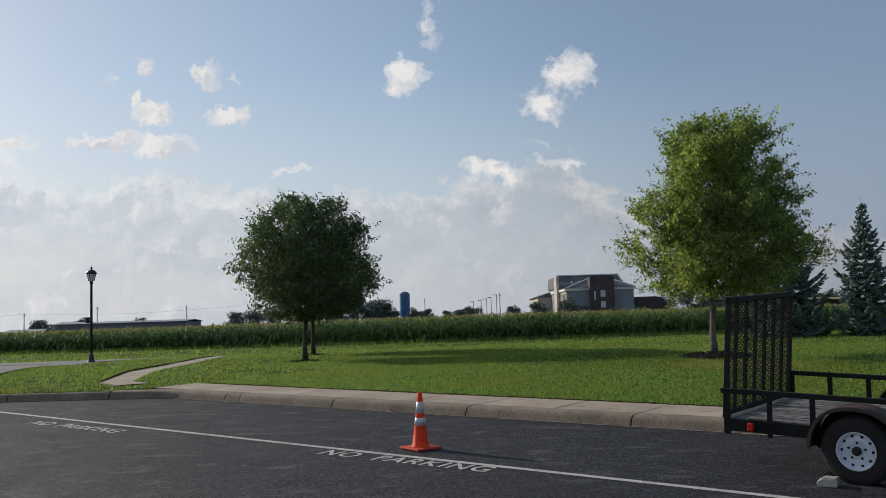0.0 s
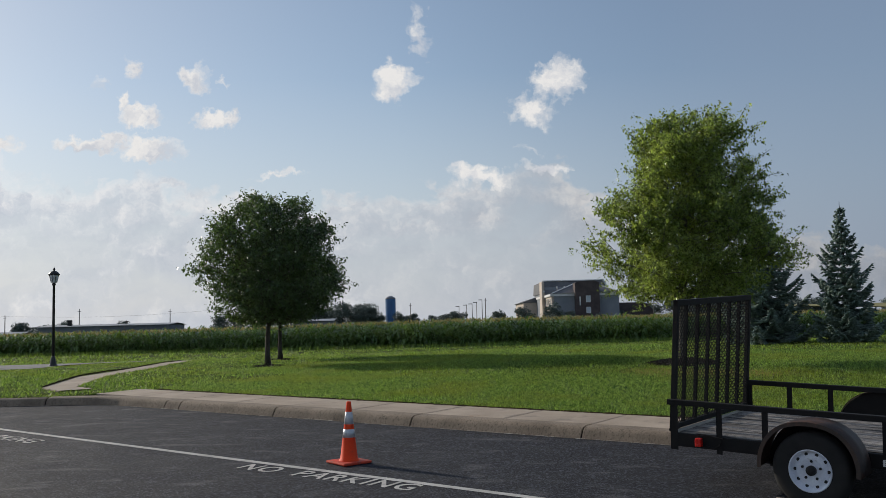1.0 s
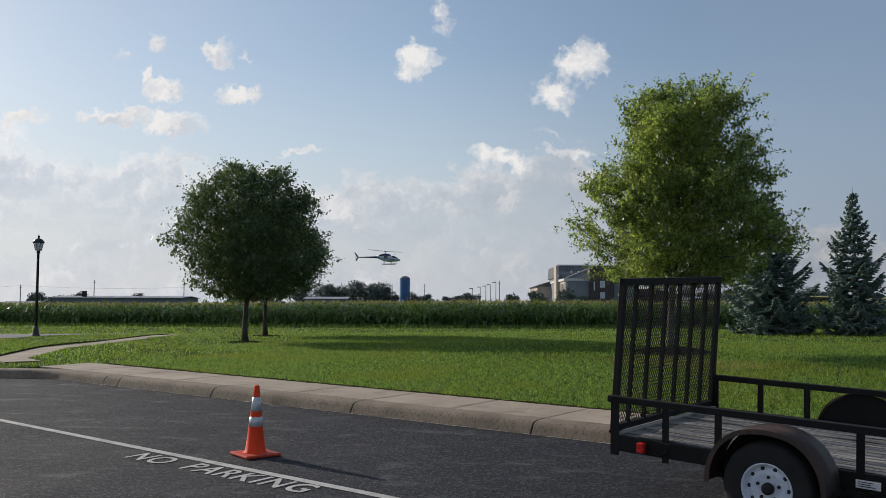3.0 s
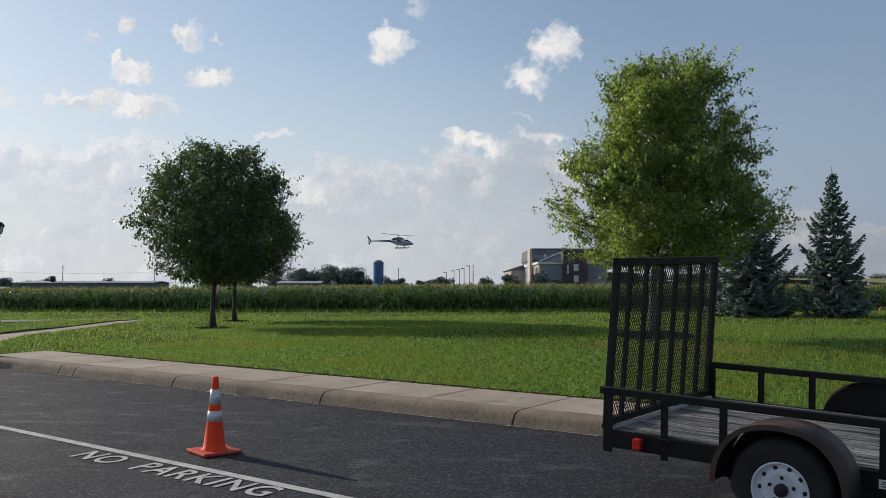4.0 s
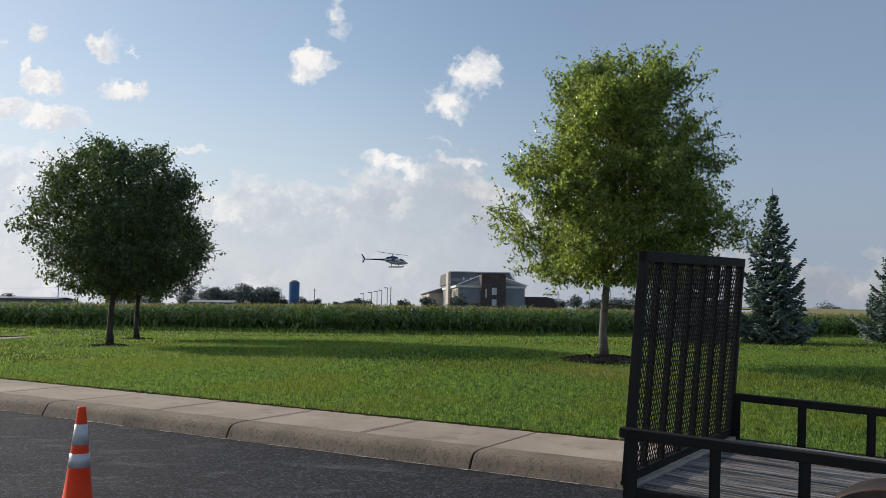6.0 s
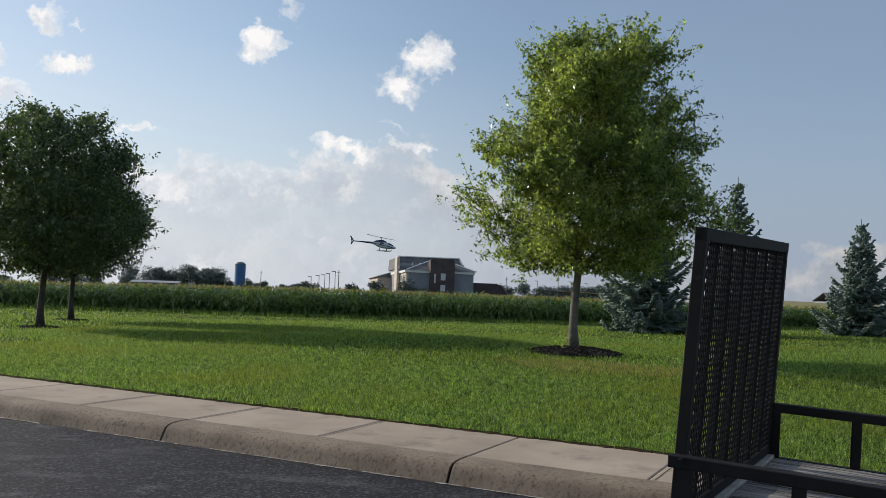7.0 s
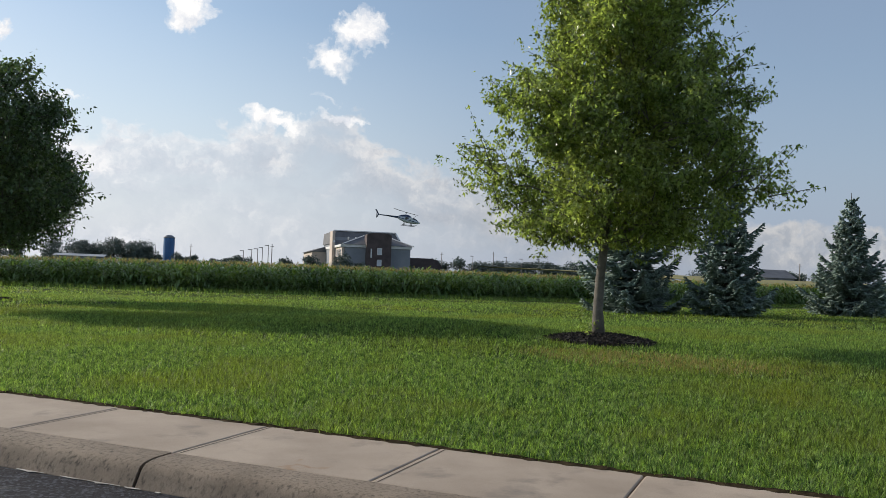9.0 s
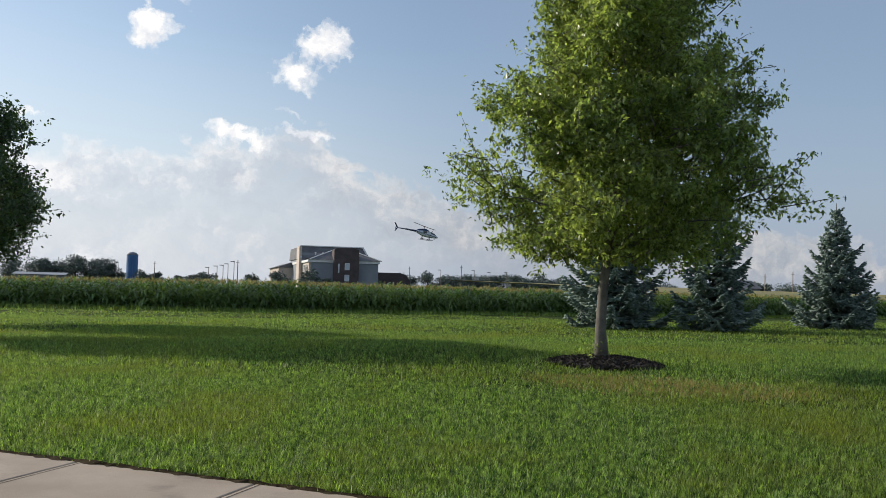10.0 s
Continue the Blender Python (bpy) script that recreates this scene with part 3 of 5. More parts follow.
    for k in range(160):
        s = 1.02 + 3.9 * k / 159
        i = min(int(s), 4)
        a, b = Vector(line[i]), Vector(line[i + 1])
        d, p = (b - a).normalized(), a.lerp(b, s - i)
        row = []
        for off, dz in ((-0.345 - rs.uniform(0, 0.02), 0.010), (-0.37, 0.034 + rs.uniform(0, 0.02)), (-0.42, 0.012)):
            q = (p.x + off * d.y, p.y - off * d.x)
            row.append(bm.verts.new((*q, float(lawn_z(*q)) + dz)))
        if last:
            for j in (0, 1):
                bm.faces.new((last[j], row[j], row[j + 1], last[j + 1]))
        last = row
    part("turf_lip", bm, M["thatch"], root, "cut turf edge along the side walk, coloured dark for its shadow")


make_footway()


def make_drive():
    bm = bmesh.new()
    edge = [(-12.6, 24.2), (-14.2, 32.0), (-15.4, 38.5), (-15.2, 43.5), (-11.0, 45.0), (-11.0, 47.5), (-24, 49.5), (-70, 56.0), (-70, 20.0), (-24.0, 20.6), (-14.0, 21.5)]
    cx, cy = -30.0, 36.0
    c = bm.verts.new((cx, cy, float(lawn_z(cx, cy)) + 0.02))
    vs = [bm.verts.new((x, y, float(lawn_z(x, y)) + 0.02)) for x, y in edge]
    for a, b in zip(vs, vs[1:] + vs[:1]):
        bm.faces.new((c, a, b))
    bmesh.ops.subdivide_edges(bm, edges=bm.edges[:], cuts=7, use_grid_fill=True)
    for v in bm.verts:
        v.co.z = float(lawn_z(v.co.x, v.co.y)) + 0.035
    ob = part("road", bm, surface("old_asphalt", (0.085, 0.085, 0.088), (0.16, 0.158, 0.155), 0.6, 40, 0.9, space="World", bump=0.2))
    tagged(ob, "worn grey asphalt drive beside the corn field", "road", kind="structure")


make_drive()


def strip(bm, p, q, width, lift=0.005):
    """A painted stripe on the lot from p to q (u, v)."""
    n = 24
    for a in range(n):
        quad = []
        for k, s in ((a, -1), (a, 1), (a + 1, 1), (a + 1, -1)):
            u, v = p[0] + (q[0] - p[0]) * k / n, p[1] + (q[1] - p[1]) * k / n
            x, y = xy(u, v + s * width / 2)
            quad.append(bm.verts.new((x, y, float(lot_z(x, y)) + lift)))
        bm.faces.new(quad)


def make_markings():
    bm = bmesh.new()
    strip(bm, (-16.0, -2.72), (14.0, -3.78), 0.10)
    tagged(part("painted_line", bm, M["paint"]), "worn white painted line on dark asphalt", "road marking", kind="structure")
    for u0 in (0.36, -6.36):
        cu = bpy.data.curves.new("lettering", "FONT")
        cu.body, cu.size, cu.shear, cu.space_character, cu.offset = "NO  PARKING", 0.405, -0.05, 1.12, 0.006
        tmp = bpy.data.objects.new("tmp", cu)
        me = bpy.data.meshes.new_from_object(tmp)
        bpy.data.objects.remove(tmp)
        w = max(v.co.x for v in me.vertices)
        me.transform(Matrix.Diagonal((2.52 / w, 1.0, 1.0, 1)))
        me.materials.append(M["paint"])
        ob = new("pavement_lettering", me)
        x, y = xy(u0, -3.69)
        ob.matrix_basis = Matrix.Translation((x, y, float(lot_z(x, y)) + 0.006)) @ pose(0, 0, 0, 1.0, 0, 0) @ pose(0, 0, 0, 0, 0, YAW_K - 1.0)
        tagged(ob, "worn white stencilled words NO PARKING on asphalt", "road lettering", "painted words on the lot")


make_markings()


# ---- plants ----
def leaves_mesh(name, pos, size, template, tris, material, parent, rng, droop=0.5, ways=None):
    """Many small leaves: every one a copy of a template turned at random."""
    n, k = len(pos), len(template)
    a, b, c = rng.uniform(0, 6.283, n), rng.normal(droop, 0.55, n), rng.uniform(0, 6.283, n)
    ca, sa, cb, sb = np.cos(a), np.sin(a), np.cos(b), np.sin(b)
    ex = np.stack((ca * cb, sa * cb, -sb), 1)
    side = np.stack((-sa, ca, np.zeros(n)), 1)
    nz = np.cross(ex, side)
    tw = rng.normal(0, 0.7, n)
    ey = side * np.cos(tw)[:, None] + nz * np.sin(tw)[:, None]
    ez = np.cross(ex, ey)
    s = (size * rng.uniform(0.6, 1.25, n))[:, None, None]
    t = np.asarray(template)[None]
    v = pos[:, None] + s * (t[..., 0:1] * ex[:, None] + t[..., 1:2] * ey[:, None] + t[..., 2:3] * ez[:, None])
    f = (np.asarray(tris)[None] + (np.arange(n) * k)[:, None, None]).reshape(-1, 3)
    return raw(name, v.reshape(-1, 3), f, material, parent)


DIAMOND = ([(0, 0, 0), (0.5, 0.27, 0.05), (1, 0, -0.06), (0.5, -0.27, 0.05)], [(0, 1, 2), (0, 2, 3)])
LOBED = ([(0, 0, 0), (0.42, 0.20, 0.03), (1.0, 0, -0.12), (0.42, -0.20, 0.03), (0.66, 0.46, -0.04), (0.24, 0.16, 0), (0.66, -0.46, -0.04), (0.24, -0.16, 0)],
         [(0, 1, 2), (0, 2, 3), (0, 4, 1), (0, 3, 6)])


def broad_tree(name, x, y, height, clear, label, leaf, leaf_size, template, bark, seed, shoots, per, trunk_r, profile, shift=(0, 0), rough=0.16, gaps=-0.30):
    """A tapered trunk, rising limbs, and leafy shoots that fill an uneven crown; profile: half width by height, 0 at the crown's foot."""
    rng, rnd = np.random.default_rng(seed), random.Random(seed)
    root = thing(name, Matrix.Translation((x, y, float(lawn_z(x, y)) - 0.02)), label, "tree", "lawn trees")
    bm = bmesh.new()
    tall = height - clear

    def axis(z):
        k = max(0.0, (z - 0.6 * clear) / height)
        return Vector((shift[0] * k + 0.03 * math.sin(1.3 * z + seed), shift[1] * k + 0.03 * math.cos(1.1 * z + seed), z))

    def reach(h, ang):      # crown's half width at height h, lobed by bearing
        base = float(np.interp(h, [p[0] for p in profile], [p[1] for p in profile]))
        lobe = noise.noise(Vector((1.7 * math.cos(ang) + seed, 1.7 * math.sin(ang), 5.0 * h)))
        side = 1.0 + 0.5 * (shift[0] * math.cos(ang) + shift[1] * math.sin(ang)) / (1.0 + base)
        return base * side * (1 + 2.0 * rough * lobe)

    hs = np.linspace(0, 0.95, 12)
    tube(bm, [axis(height * h) if h else Vector((0, 0, 0)) for h in hs], [trunk_r * (1.35 if i == 0 else 1.0 - 0.94 * h) for i, h in enumerate(hs)], 10)
    for i in range(44):      # limbs
        h = (i + rnd.random()) / 46
        ang = 2.39996 * i + rnd.uniform(-0.4, 0.4)
        R = reach(h, ang) * 0.86
        foot = axis(clear + tall * max(0.0, h - 0.14 - 0.10 * h))
        tip = axis(clear + tall * h) + Vector((R * math.cos(ang), R * math.sin(ang), 0))
        pts = [foot.lerp(tip, s) + Vector((0, 0, 0.12 * R * math.sin(3.14 * s))) for s in (0, 0.25, 0.5, 0.75, 1.0)]
        r0 = trunk_r * (0.40 - 0.26 * h)
        tube(bm, pts, [r0 * (1 - 0.86 * k / 4) for k in range(5)], 5, False)
    P, Q = [], []
    wide = max(p[1] for p in profile)
    while len(P) < shoots:
        h, ang, s = rnd.random(), rnd.uniform(0, 6.28319), rnd.random() ** 0.40
        R = reach(h, ang)
        if rnd.random() * 1.3 * wide > R:
            continue
        out = Vector((math.cos(ang), math.sin(ang), 0))
        p = axis(clear + tall * h) + out * (R * s)
        if s > 0.45 and noise.noise(1.25 * p + Vector((seed, 3, 7))) < gaps:
            continue
        way = (out * (0.75 * s + 0.1) + Vector((rnd.gauss(0, 0.45), rnd.gauss(0, 0.45), rnd.gauss(0.25 + 0.45 * h, 0.40)))).normalized()
        q = p + way * (rnd.uniform(0.16, 0.40) if rnd.random() < 0.84 else rnd.uniform(0.38, 0.72))
        if q.z > height + 0.1:
            continue
        if len(P) % 4 == 0:
            tube(bm, [p - way * 0.2, p, q], [0.010, 0.007, 0.003], 4, False)
        P.append(p), Q.append(q)
    part("trunk", bm, bark, root)
    idx = rng.integers(0, len(P), shoots * per)
    P, Q = np.array(P)[idx], np.array(Q)[idx]
    n = len(P)
    pos = P + (Q - P) * rng.uniform(0.0, 1.08, n)[:, None] + np.clip(rng.normal(0, 1, (n, 3)), -1.8, 1.8) * 0.045
    pos[:, 2] = np.maximum(pos[:, 2], clear * 0.86)
    leaves_mesh("crown", pos, leaf_size, *template, leaf, root, rng, 0.5)
    m = 70      # a few suckers at the trunk's foot
    sp = np.stack((rng.normal(-0.22, 0.09, m), rng.normal(-0.05, 0.08, m), rng.uniform(0.03, 0.34, m)), 1)
    leaves_mesh("sucker_shoot", sp, leaf_size * 0.8, *template, leaf, root, rng, 0.2)["kind"] = "stuff"
    return root


def mulch_ring(x, y, r, seed, flat=1.0):
    rnd = random.Random(seed)
    z = float(lawn_z(x, y))
    ob = thing("mulch_ring", Matrix.Translation((x, y, z)), "low round heap of dark bark mulch about a tree's foot", "mulch")
    bm = bmesh.new()
    n, rows = 36, []
    jag = [rnd.uniform(0.90, 1.08) for _ in range(n)]
    for rr, h in ((1.0, -0.02), (0.93, 0.030), (0.7, 0.060), (0.35, 0.085), (0.06, 0.095)):
        rows.append([bm.verts.new((r * rr * jag[k] * math.cos(6.28319 * k / n), r * rr * jag[k] * math.sin(6.28319 * k / n), flat * h + rnd.uniform(-0.008, 0.008))) for k in range(n)])
    for A, B in zip(rows, rows[1:]):
        for k in range(n):
            bm.faces.new((A[k], A[(k + 1) % n], B[(k + 1) % n], B[k]))
    bm.faces.new(rows[-1])
    part("heap", bm, M["mulch"], ob)
    rng = np.random.default_rng(seed)
    m = 2600 if flat == 1.0 else 500
    a, q = rng.uniform(0, 6.283, m), np.sqrt(rng.uniform(0, 1.08, m))
    pos = np.stack((r * q * np.cos(a), r * q * np.sin(a), flat * 0.095 * np.clip(1.05 - q ** 2, 0, 1) + 0.012), 1)
    leaves_mesh("chip_cover", pos, 0.055, [(-0.5, -0.16, 0), (0.5, -0.2, 0.02), (0.45, 0.2, 0), (-0.5, 0.16, 0.05)], [(0, 1, 2), (0, 2, 3)], M["mulch"], ob, rng, 0.0)["kind"] = "stuff"


def spruce(x, y, height, radius, seed, label):
    rng, rnd = np.random.default_rng(seed), random.Random(seed)
    root = thing("spruce", Matrix.Translation((x, y, float(lawn_z(x, y)) - 0.02)), label, "tree", "spruces by the field")
    bm = bmesh.new()
    tube(bm, [(0, 0, 0), (0.02, 0, height * 0.5), (0, 0.01, height)], [0.12, 0.06, 0.006], 8)
    levels = 22
    base = []
    for i in range(levels):
        h = 0.065 + 0.90 * (i / levels) ** 0.95
        nb = int(10 - 4 * h)
        for b in range(nb):
            ang = 6.283 * (b + rnd.random() * 0.7) / nb + i * 0.7
            R = radius * (1 - h) ** 1.0 * rnd.choice((0.62, 0.8, 0.95, 1.0, 1.08, 1.18)) * min(1.0, 0.70 + 3.2 * h) * (0.86 if b % 3 else 1.12) + 0.05
            z0 = height * (h + rnd.uniform(-0.012, 0.012))
            d = Vector((math.cos(ang), math.sin(ang), 0))
            sd = Vector((-d.y, d.x, 0))
            tilt = -0.16 + 0.62 * h
            pts = [Vector((0, 0, z0)) + d * (R * s) + Vector((0, 0, R * (tilt * s - 0.20 * math.sin(3.1 * s) + 0.16 * s * s))) for s in (0, 0.2, 0.4, 0.6, 0.8, 1.0)]
            tube(bm, pts, [0.016, 0.013, 0.010, 0.008, 0.006, 0.003], 4, False)
            m = max(5, int(R * 22))
            for k in range(m):
                s = 0.12 + 0.88 * (k + rnd.random()) / m
                j = min(int(s * 5), 4)
                p = pts[j].lerp(pts[j + 1], s * 5 - j)
                wide = 0.42 * R * (1.08 - s) + 0.05
                for sgn in (-1, 1):
                    e = p + (sd * sgn * wide + d * 0.62 * wide) * rnd.uniform(0.6, 1.1) + Vector((0, 0, rnd.uniform(-0.09, 0.035)))
                    base.append((p, e, 0.040))
                    if wide > 0.14:
                        mid = p.lerp(e, rnd.uniform(0.4, 0.8))
                        base.append((mid, mid + d * 0.13 + sd * sgn * 0.05 + Vector((0, 0, rnd.uniform(-0.08, 0.02))), 0.032))
                if rnd.random() < 0.35:
                    base.append((p, p + Vector((rnd.uniform(-0.05, 0.05), rnd.uniform(-0.05, 0.05), -rnd.uniform(0.06, 0.15))), 0.034))
            base.append((pts[4], pts[5] + d * 0.05, 0.035))
    base.append((Vector((0, 0, height * 0.90)), Vector((0, 0, height * 1.03)), 0.02))
    part("trunk", bm, M["bark"], root)
    P, Q, W = np.array([b[0] for b in base]), np.array([b[1] for b in base]), np.array([b[2] for b in base])[:, None]
    d = Q - P
    d /= np.linalg.norm(d, axis=1, keepdims=True) + 1e-6
    up = np.tile((0.0, 0.0, 1.0), (len(P), 1))
    s1 = np.cross(d, up)
    s1 /= np.linalg.norm(s1, axis=1, keepdims=True) + 1e-6
    s2 = np.cross(s1, d)
    # every spray is a small three-sided spindle of needles
    m1 = P + (Q - P) * 0.35
    vv = np.stack((P, m1 + s1 * W, m1 - s1 * W * 0.6 + s2 * W * 0.8, m1 - s1 * W * 0.6 - s2 * W * 0.8, Q), 1)
    ff = np.array(((0, 1, 2), (0, 2, 3), (0, 3, 1), (4, 2, 1), (4, 3, 2), (4, 1, 3)))
    f = (ff[None] + (np.arange(len(P)) * 5)[:, None, None]).reshape(-1, 3)
    raw("needles", vv.reshape(-1, 3), f, M["needle"], root)
    return root


TREE_A, TREE_B, TREE_C = (-4.82, 29.11), (-5.52, 35.13), (6.09, 20.48)
ROUND = [(0, 0.8), (0.08, 1.45), (0.25, 2.02), (0.45, 2.14), (0.62, 1.98), (0.78, 1.58), (0.90, 1.05), (1.0, 0.3)]
MAPLE = [(0, 0.9), (0.06, 1.50), (0.18, 1.84), (0.32, 1.84), (0.48, 1.58), (0.62, 1.22), (0.76, 1.10), (0.88, 1.02), (0.95, 0.68), (1.0, 0.2)]
broad_tree("tree", *TREE_A, 5.45, 1.40, "round-headed dark green tree on the mown lawn", M["leaf_dark"], 0.100, DIAMOND, M["bark"], 11, 3200, 16, 0.088, ROUND, (0.15, 0))
broad_tree("tree", *TREE_B, 5.0, 1.40, "dark green tree behind its fellow near the corn", M["leaf_dark"], 0.100, DIAMOND, M["bark"], 23, 2400, 15, 0.085, [(h, 0.93 * r) for h, r in ROUND])
broad_tree("tree", *TREE_C, 5.55, 1.42, "bright green maple with an uneven crown and pale trunk", M["leaf_maple"], 0.078, LOBED, M["bark_pale"], 5, 3000, 32, 0.080, MAPLE, (0.36, -0.05), 0.24, -0.13)
mulch_ring(*TREE_C, 0.80, 3)
mulch_ring(*TREE_A, 0.52, 4, 0.3)
mulch_ring(*TREE_B, 0.5, 5, 0.3)
spruce(12.2, 32.6, 5.1, 1.75, 31, "dense blue-green spruce with boughs down to the grass")
spruce(14.2, 30.6, 4.75, 1.32, 32, "blue-green spruce beside the corn field")
spruce(19.1, 31.9, 3.75, 1.35, 33, "small blue-grey spruce on the lawn")


# ---- the corn field ----
CORN = [(-75.0, 78.0), (-24.0, 76.0), (2.0, 75.0), (24.0, 79.0), (62.0, 90.0), (120.0, 112.0)]    # front edge


def corn_line(s):
    """Point and inward normal at s metres along the front edge."""
    for a, b in zip(CORN, CORN[1:]):
        ln = math.hypot(b[0] - a[0], b[1] - a[1])
        if s <= ln or b is CORN[-1]:
            d = ((b[0] - a[0]) / ln, (b[1] - a[1]) / ln)
            return a[0] + d[0] * s, a[1] + d[1] * s, -d[1], d[0]
        s -= ln


def corn_grow(x):
    """The corn stands lower towards the drive."""
    return np.interp(x, (-60.0, -22.0, 2.0), (0.80, 0.86, 1.0))


def make_corn():
    rng = np.random.default_rng(77)
    total = sum(math.hypot(b[0] - a[0], b[1] - a[1]) for a, b in zip(CORN, CORN[1:]))
    spots = []
    for row, step in enumerate((0.20, 0.21, 0.23, 0.25, 0.28, 0.32, 0.38, 0.46, 0.6)):
        for s in np.arange(0, total, step):
            x, y, nx, ny = corn_line(s + rng.uniform(-0.06, 0.06))
            w = row * 0.76 + rng.normal(0, 0.06)
            spots.append((x + nx * w, y + ny * w, row))
    spots = np.array(spots)
    n = len(spots)
    base = np.stack((spots[:, 0], spots[:, 1], np.array([float(lawn_z(p[0], p[1])) for p in spots]) - 0.03), 1)
    hgt = rng.normal(2.12, 0.09, n) * corn_grow(spots[:, 0])
    V, F, off = [], [], 0
    tmpl = [(0, 1, 2), (1, 3, 2), (2, 3, 4), (3, 5, 4), (4, 5, 6)]
    for lf in range(13):
        keep = np.ones(n, bool) if lf % 2 == 0 else spots[:, 2] < 4
        b, hh = base[keep], hgt[keep]
        k = len(b)
        ang = rng.uniform(0, 6.283, k)
        d = np.stack((np.cos(ang), np.sin(ang), np.zeros(k)), 1)
        sd = np.stack((-np.sin(ang), np.cos(ang), np.zeros(k)), 1)
        z0 = hh * (0.12 + 0.76 * lf / 12) + rng.normal(0, 0.05, k)
        L = rng.uniform(0.55, 0.95, k) * (1.0 if lf < 9 else 0.72)
        rise = rng.uniform(0.25, 0.75, k) * (1.15 if lf > 8 else 1.0)
        pts = []
        for s, w in ((0.0, 0.036), (0.45, 0.062), (0.8, 0.048), (1.0, 0.0)):
            zz = z0 + L * (rise * 1.7 * s - 1.25 * s * s * (0.9 if lf < 9 else 0.55))
            c = b + d * (L * s)[:, None]
            c[:, 2] += zz
            pts.append(c + sd * w if w else c)
            if w:
                pts.append(c - sd * w)
        v = np.stack(pts, 1)
        V.append(v.reshape(-1, 3))
        F.append((np.array(tmpl)[None] + (np.arange(k) * 7)[:, None, None]).reshape(-1, 3) + off)
        off += k * 7
    # stalks
    for a in (0.0, 2.1):
        dx = np.array((math.cos(a), math.sin(a), 0)) * 0.016
        top = base + np.stack((np.zeros(n), np.zeros(n), hgt * 0.95), 1)
        v = np.stack((base - dx, base + dx, top), 1)
        V.append(v.reshape(-1, 3))
        F.append(np.arange(n * 3).reshape(-1, 3) + off)
        off += n * 3
    root = thing("corn_field", Matrix(), "tall ripe green corn in dense rows with pale tassels", "corn field", kind="stuff")
    raw("corn_plants", np.concatenate(V), np.concatenate(F), M["corn_leaf"], root, "stuff")
    V, F, off = [], [], 0
    for t in range(6):
        ang = rng.uniform(0, 6.283, n)
        top = base + np.stack((np.zeros(n), np.zeros(n), hgt * 0.94), 1)
        d = np.stack((np.cos(ang) * 0.13, np.sin(ang) * 0.13, rng.uniform(0.14, 0.30, n)), 1)
        sd = np.stack((-np.sin(ang), np.cos(ang), np.zeros(n)), 1) * 0.030
        v = np.stack((top - sd, top + sd, top + d), 1)
        V.append(v.reshape(-1, 3))
        F.append(np.arange(n * 3).reshape(-1, 3) + off)
        off += n * 3
    raw("tassels", np.concatenate(V), np.concatenate(F), M["tassel"], root, "stuff")
    # the mass of the field behind the first rows: a rough canopy just under the tassels
    bm, rows = bmesh.new(), []
    rnd = random.Random(8)
    for w in (5.2, 9, 16, 30, 60, 110):
        row = []
        for s in np.arange(0, total + 1, 2.0):
            x, y, nx, ny = corn_line(min(s, total - 0.01))
            row.append(bm.verts.new((x + nx * w, y + ny * w, float(lawn_z(x, y)) + 1.78 * float(corn_grow(x)) + rnd.uniform(-0.09, 0.09))))
        rows.append(row)
    front = []
    for v in rows[0]:
        front.append(bm.verts.new((v.co.x, v.co.y, v.co.z - 1.9)))
    for A, B in zip([front] + rows, rows):
        for a, b, c, d in zip(A, A[1:], B[1:], B):
            bm.faces.new((a, b, c, d))
    part("field_canopy", bm, M["corn_leaf"], root, kind="stuff")


make_corn()



# ---- things on the lot ----
def traffic_cone(x, y, yaw):
    ob = thing("traffic_cone", Matrix.Translation((x, y, float(lot_z(x, y)))) @ pose(0, 0, 0, 1, 0, yaw), "orange traffic cone with two silver reflective bands, standing on asphalt", "traffic cone")

    def r(z):
        return 0.102 - (0.102 - 0.026) * (z - 0.03) / 0.66

    bm = bmesh.new()
    box(bm, (-0.19, -0.19, 0.004), (0.19, 0.19, 0.034), 0.012)
    for sx in (-1, 1):
        for sy in (-1, 1):
            box(bm, (sx * 0.15 - 0.02, sy * 0.15 - 0.02, 0.0), (sx * 0.15 + 0.02, sy * 0.15 + 0.02, 0.01))
    part("base", bm, M["cone_base"], ob, "scuffed dark orange rubber base")
    bm = bmesh.new()
    lathe(bm, [(0.120, 0.030), (0.116, 0.040), (r(0.05) + 0.002, 0.052), (r(0.30), 0.30), (r(0.52), 0.52), (r(0.66), 0.66), (0.027, 0.690), (0.023, 0.700), (0.016, 0.702)], 32)
    part("body", bm, M["orange"], ob)
    for name, a, b in (("reflective_band", 0.445, 0.585), ("reflective_band", 0.295, 0.390)):
        bm = bmesh.new()
        lathe(bm, [(r(a) - 0.003, a), (r(a) + 0.0022, a + 0.001), (r(b) + 0.0022, b - 0.001), (r(b) - 0.003, b)], 32)
        part(name, bm, M["band"], ob, "silver reflective collar")
    return ob


traffic_cone(-0.30, 10.84, 40)


